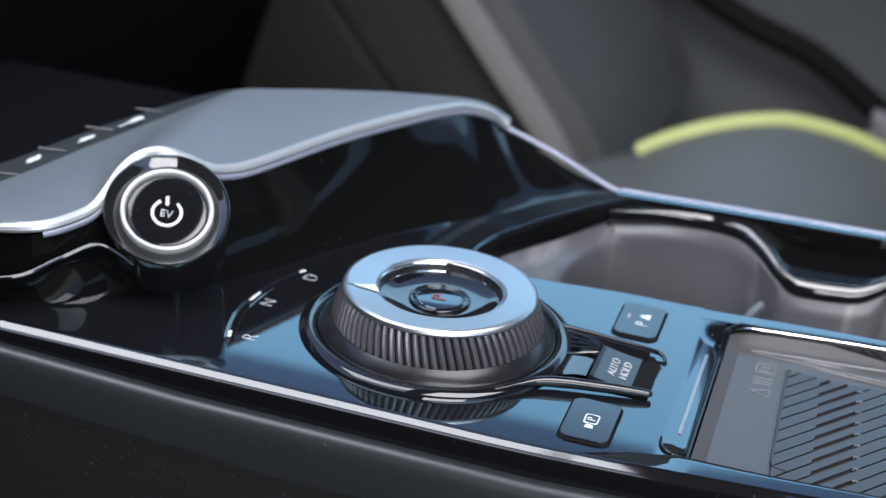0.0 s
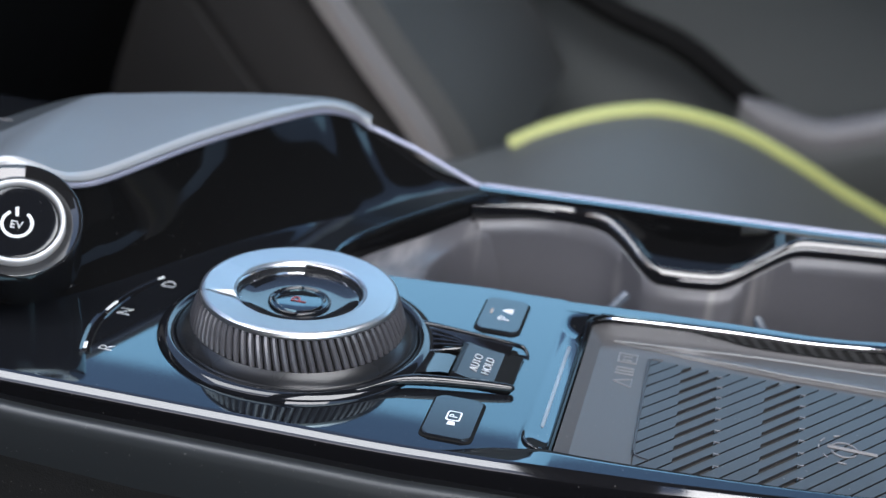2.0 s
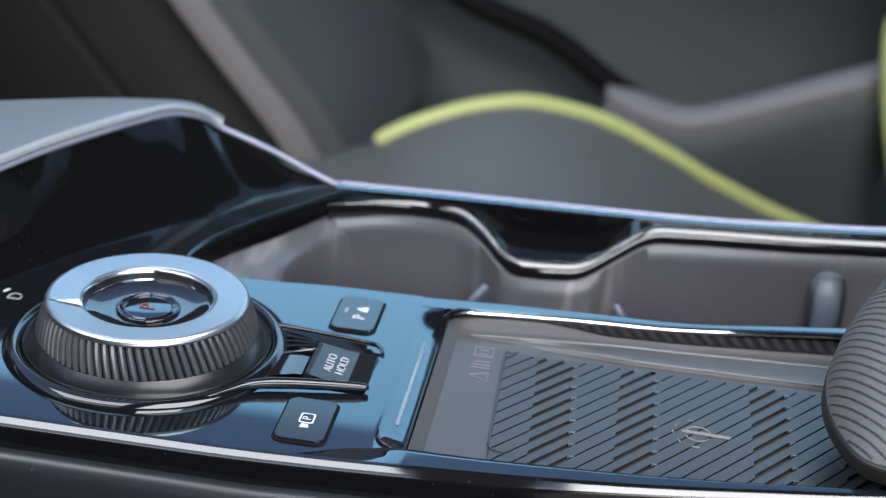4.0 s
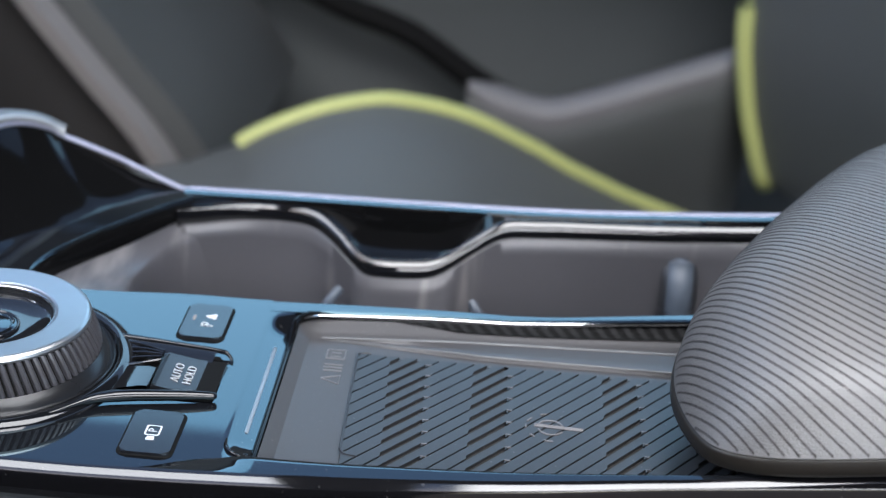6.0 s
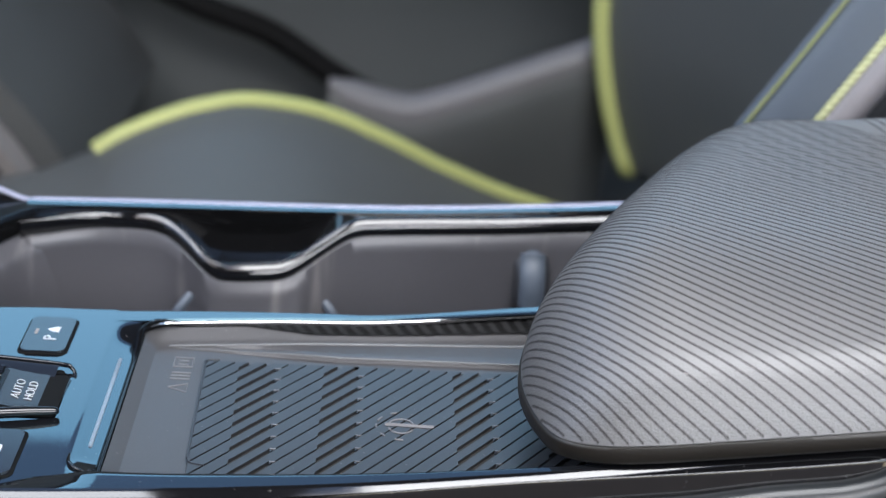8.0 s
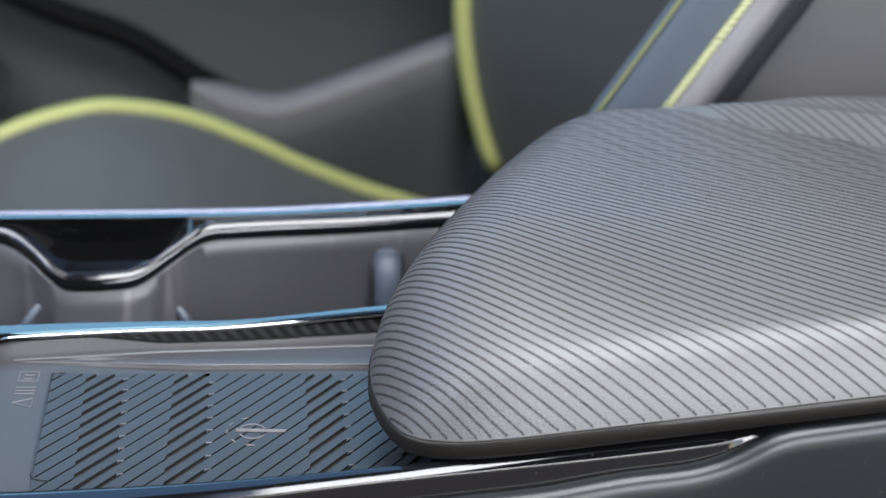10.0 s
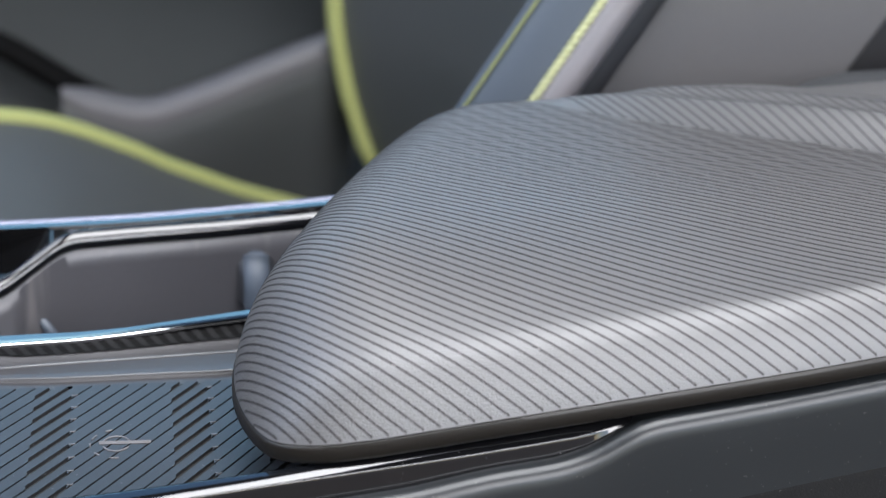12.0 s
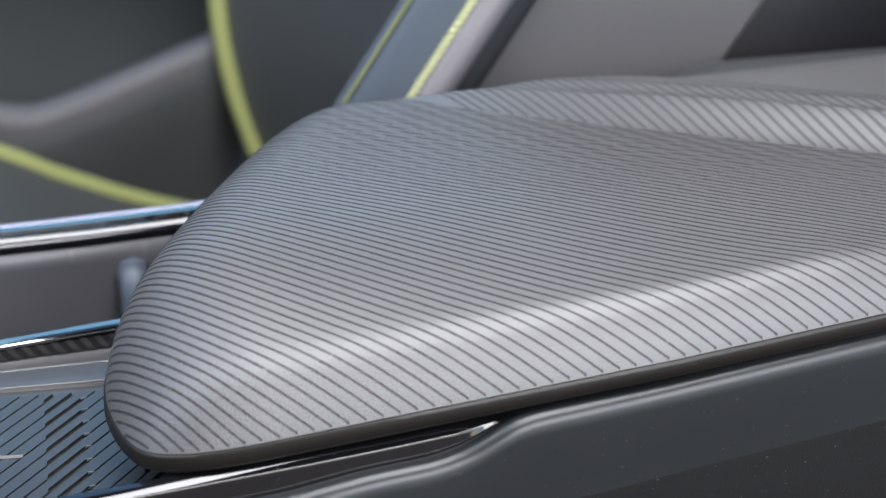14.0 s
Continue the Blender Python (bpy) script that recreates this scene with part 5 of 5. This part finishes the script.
        tp("louvre", grid(rows), M_SLAT, parent=grille, smooth=60)


# ---- armrest ----
def arm_base(x):
    return 0.0228 + 0.156 * (min(x, 0.43) - 0.2485) + 0.04 * max(0.0, x - 0.43)


def arm_near(x):
    return -0.0575 - 0.045 * max(0.0, min(x, 0.36) - 0.24) - 0.01 * max(0.0, x - 0.36)


NOSE_Y = [-0.06, -0.02, 0.0, 0.015, 0.03, 0.045, 0.06, 0.08, 0.10, 0.113, 0.128, 0.145]
NOSE_X = [0.2073, 0.2073, 0.2085, 0.2130, 0.2195, 0.2270, 0.2350, 0.2460, 0.2585, 0.2675, 0.2810, 0.300]


def arm_nose(y):
    return smooth_curve(NOSE_Y, NOSE_X, y, 0.02)


def arm_far(x):
    return 0.1320 + 0.10 * max(0.0, x - 0.36)


FLANK, STEEP, REACH = 0.0180, 2.6, 0.074
CALM_STEP, SIDE_N = 0.02, 148


def arm_top(x):
    return 0.0604 + 0.0400 * (x - 0.24)


def side_table():
    """Rise of the near side and spare length of cloth on it, for a set of slopes behind the shoulder."""
    out = []
    ds = np.linspace(0.0, REACH, SIDE_N + 1)
    for k in range(32):
        calm = k * CALM_STEP
        u = np.clip(ds / FLANK, 0, 1)
        slope = np.where(ds < FLANK, calm + (STEEP - calm) * (1 - u) ** 2, calm * (REACH - ds) / (REACH - FLANK))
        step = ds[1]
        rise = np.concatenate(([0.0], np.cumsum((slope[1:] + slope[:-1]) / 2 * step)))
        spare = np.sqrt(1 + slope * slope) - 1
        left = np.concatenate(([0.0], np.cumsum((spare[1:] + spare[:-1]) / 2 * step)))
        out.append(((rise / rise[-1]).tolist(), (left[-1] - left).tolist(), float(rise[-1])))
    return out


SIDE = side_table()


def arm_side(x, d):
    """The near side, d in from the rim: its rise (0 to 1 at the crown), and the length of cloth on it beyond the plan's."""
    high = arm_top(x) - arm_base(x) - 0.0036
    k = min(30.999, max(0.0, (high - SIDE[0][2]) / (SIDE[31][2] - SIDE[0][2]) * 31))
    j = min(1.0, max(0.0, d / REACH)) * (SIDE_N - 1e-6)
    k0, j0 = int(k), int(j)
    a, b = k - k0, j - j0
    mix = lambda n: (SIDE[k0][n][j0] * (1 - b) + SIDE[k0][n][j0 + 1] * b) * (1 - a) + (SIDE[k0 + 1][n][j0] * (1 - b) + SIDE[k0 + 1][n][j0 + 1] * b) * a
    return min(1.0, mix(0)), mix(1)


LOBE_X = [0.325, 0.338, 0.357, 0.382, 0.406, 0.426, 0.47]
LOBE_Z = [0.0, 0.0008, 0.0020, 0.0037, 0.0053, 0.0064, 0.0073]


def arm_height(x, y):
    """Height of the cover, and how far out the point lies (1 at the rim)."""
    b = 1 - min(1.0, max(0.0, (x - arm_nose(y)) / 0.0405))
    c = 1 - min(1.0, max(0.0, (arm_far(x) - y) / 0.028))
    q = 3 - arm_side(x, y - arm_near(x))[0] - (1 - b * b) ** 0.60 - (1 - c * c) ** 0.66
    top = arm_top(x)
    # crease, and the raised lobe behind it
    s = (y - 0.0984) * 0.8709 + (x - 0.3295) * 0.4915
    k = min(1.0, max(0.0, (x - 0.325) / 0.11))
    lobe = curve(LOBE_X, LOBE_Z, x)
    if s < 0:
        top -= k * 0.0020 * math.exp(s / 0.02)
    else:
        f = min(1.0, s / 0.0180)
        top += -k * 0.0020 * (1 - f) + lobe * (0.6 * f + 0.4 * f * f * (3 - 2 * f))
        d = s - 0.0180
        if d > 0:
            top -= 60 * lobe * (0.0045 * math.sin(math.pi * min(1.0, d / 0.015)) + 0.12 * d + 0.5 * max(0.0, d - 0.012))
    zc = arm_base(x) + 0.0036
    top = max(top, zc + 0.008)
    return zc + (top - zc) * max(0.0, 1 - q), q


def arm_cloth(x, y):
    """Way across the stripes: the cloth is longer than the plan where it falls over the near side and the nose."""
    b = 1 - min(1.0, max(0.0, (x - arm_nose(y)) / 0.0405))
    return y + 0.78 * x - 0.7 * arm_side(x, y - arm_near(x))[1] - 0.036 * (1 - (1 - b * b) ** 0.70)


def armrest():
    t = thing("armrest", "grey leatherette armrest lid with diagonal dark grooves", "armrest", (0.38, 0.04, 0.04))
    o = Vector((0.38, 0.04, 0.04))
    centre = Vector((0.36, 0.035))
    end = 0.60

    def rim(ang, level=1.0):
        d = Vector((math.cos(ang), math.sin(ang)))
        lo, hi = 0.0, 0.4
        for _ in range(34):
            mid = (lo + hi) / 2
            x, y = centre.x + d.x * mid, centre.y + d.y * mid
            if x < end and arm_height(x, y)[1] < level:
                lo = mid
            else:
                hi = mid
        return lo, d

    n = 720
    rims = [rim(2 * math.pi * k / n) for k in range(n)]
    fr = [0.0] + [1 - (1 - f) ** 1.5 for f in np.linspace(0.01, 1.0, 230)]
    rows = []
    for f in fr[1:]:
        rows.append([Vector((centre.x + d.x * r * f, centre.y + d.y * r * f, arm_height(centre.x + d.x * r * f, centre.y + d.y * r * f)[0])) - o for r, d in rims])
    bm = grid(rows, close_v=True)
    bm.verts.ensure_lookup_table()
    bm.faces.new([bm.verts[k] for k in range(n)])
    cover = part("cover", bm, M_COVER, t, "grey leatherette cover", 80)
    rows = []
    for inset, dz in ((0.0, 0.0036), (0.0004, 0.0033), (-0.0003, 0.0030), (-0.0006, 0.0022), (-0.0006, -0.0010), (0.0002, -0.0020), (0.0016, -0.0024), (0.02, -0.0024)):
        rows.append([Vector((centre.x + d.x * (r - inset), centre.y + d.y * (r - inset), arm_base(centre.x + d.x * r) + dz)) - o for r, d in rims])
    bm = grid(rows, close_v=True)
    bm.faces.new([bm.verts.new(v.co) for v in list(bm.verts)[-n:]])
    part("base", bm, M_BASE, t, "dark plastic base rim", 50)
    # grooves: narrow dark bands over the cover, one by one
    def cloth_slope(x, y):
        e = 0.0003
        return Vector(((arm_cloth(x + e, y) - arm_cloth(x - e, y)) / (2 * e), (arm_cloth(x, y + e) - arm_cloth(x, y - e)) / (2 * e)))

    def groove(x, y, level):
        run = []
        for _ in range(560):
            for _ in range(2):
                g = cloth_slope(x, y)
                d = (level - arm_cloth(x, y)) / max(1e-6, g.length_squared)
                x, y = x + g.x * d, y + g.y * d
            if arm_height(x, y)[1] > 0.999 or x > end:
                break
            if x > 0.338 and (y - 0.0984) * 0.8709 + (x - 0.3295) * 0.4915 > -0.0002:
                break
            n = g.normalized()
            run.append((x, y, n))
            x, y = x - n.y * 0.0011, y + n.x * 0.0011
        if len(run) < 5:
            return
        rows = []
        for x, y, n in run:
            row = []
            e = 0.0004
            fall = (arm_height(x + e * n.x, y + e * n.y)[0] - arm_height(x - e * n.x, y - e * n.y)[0]) / (2 * e)
            thin = 1 / math.sqrt(1 + fall * fall)
            # towards the crown the groove breaks up into dashes, set in slanting files
            fade = min(1.0, max(0.0, (y - 0.012 + 0.25 * (x - 0.30)) / 0.05)) * min(1.0, max(0.0, (x - 0.25) / 0.05))
            dash = 0.5 + 0.5 * math.sin(2 * math.pi * (x + 0.6 * y) / 0.0073)
            thin *= 1 + fade * (2.1 * min(1.0, max(0.0, dash * 3 - 1)) - 0.65)
            for w, dz in ((-0.00043, -0.0002), (-0.00030, 0.00010), (0.0, 0.00003), (0.00030, 0.00010), (0.00043, -0.0002)):
                w *= thin
                px, py = x + w * n.x, y + w * n.y
                row.append(Vector((px, py, arm_height(px, py)[0] + dz)) - o)
            rows.append(row)
        # twisted thread: beads along the middle of the groove
        beads = []
        for a, b in zip(rows, rows[1:]):
            for f in (0.0, 1 / 3, 2 / 3):
                row = [p.lerp(q, f) for p, q in zip(a, b)]
                up = 1 if len(beads) % 2 else -1
                across = (row[3] - row[1]) * 0.2 * up
                row[1] += across
                row[3] += across
                row[2] += across + Vector((0, 0, 0.00002 + 0.00012 * up))
                beads.append(row)
        part("groove", grid(beads), M_GROOVE, cover, smooth=60)

    def band(run):
        rows = []
        for i, (x, y) in enumerate(run):
            a, b = run[max(0, i - 1)], run[min(len(run) - 1, i + 1)]
            n = Vector((b[1] - a[1], a[0] - b[0])).normalized()
            rows.append([Vector((x + w * n.x, y + w * n.y, arm_height(x + w * n.x, y + w * n.y)[0] + dz)) - o for w, dz in ((-0.0008, -0.0002), (-0.0006, 0.00010), (0.0, 0.00006), (0.0006, 0.00010), (0.0008, -0.0002))])
        part("groove", grid(rows), M_LOBE_GROOVE, cover, smooth=60)

    # on the raised lobe the stripes cross its front face and run over the ridge
    for i in range(63):
        run = []
        for s in np.linspace(0.0003, 0.040, 60):
            u = -0.004 + i * 0.0052 + 0.019 * (1 - s / 0.018)
            x, y = 0.3295 + 0.8709 * u + 0.4915 * s, 0.0984 - 0.4915 * u + 0.8709 * s
            if x < 0.334 or x > end - 0.002 or arm_height(x, y)[1] > 0.97:
                continue
            run.append((x, y))
        if len(run) > 6:
            band(run)

    step = 0.0035
    edge = [(centre.x + d.x * r * 0.9985, centre.y + d.y * r * 0.9985) for r, d in [rim(radians(a), 0.997) for a in np.linspace(170, 395, 700)]]
    first = min(range(len(edge)), key=lambda i: arm_cloth(*edge[i]))
    edge = edge[first:]
    for (x0, y0), (x1, y1) in zip(edge, edge[1:]):
        c0, c1 = arm_cloth(x0, y0), arm_cloth(x1, y1)
        if c1 <= c0:
            continue
        k = math.ceil(c0 / step)
        while k * step < c1:
            f = (k * step - c0) / (c1 - c0)
            groove(x0 + (x1 - x0) * f, y0 + (y1 - y0) * f, k * step)
            k += 1


tray()
armrest()
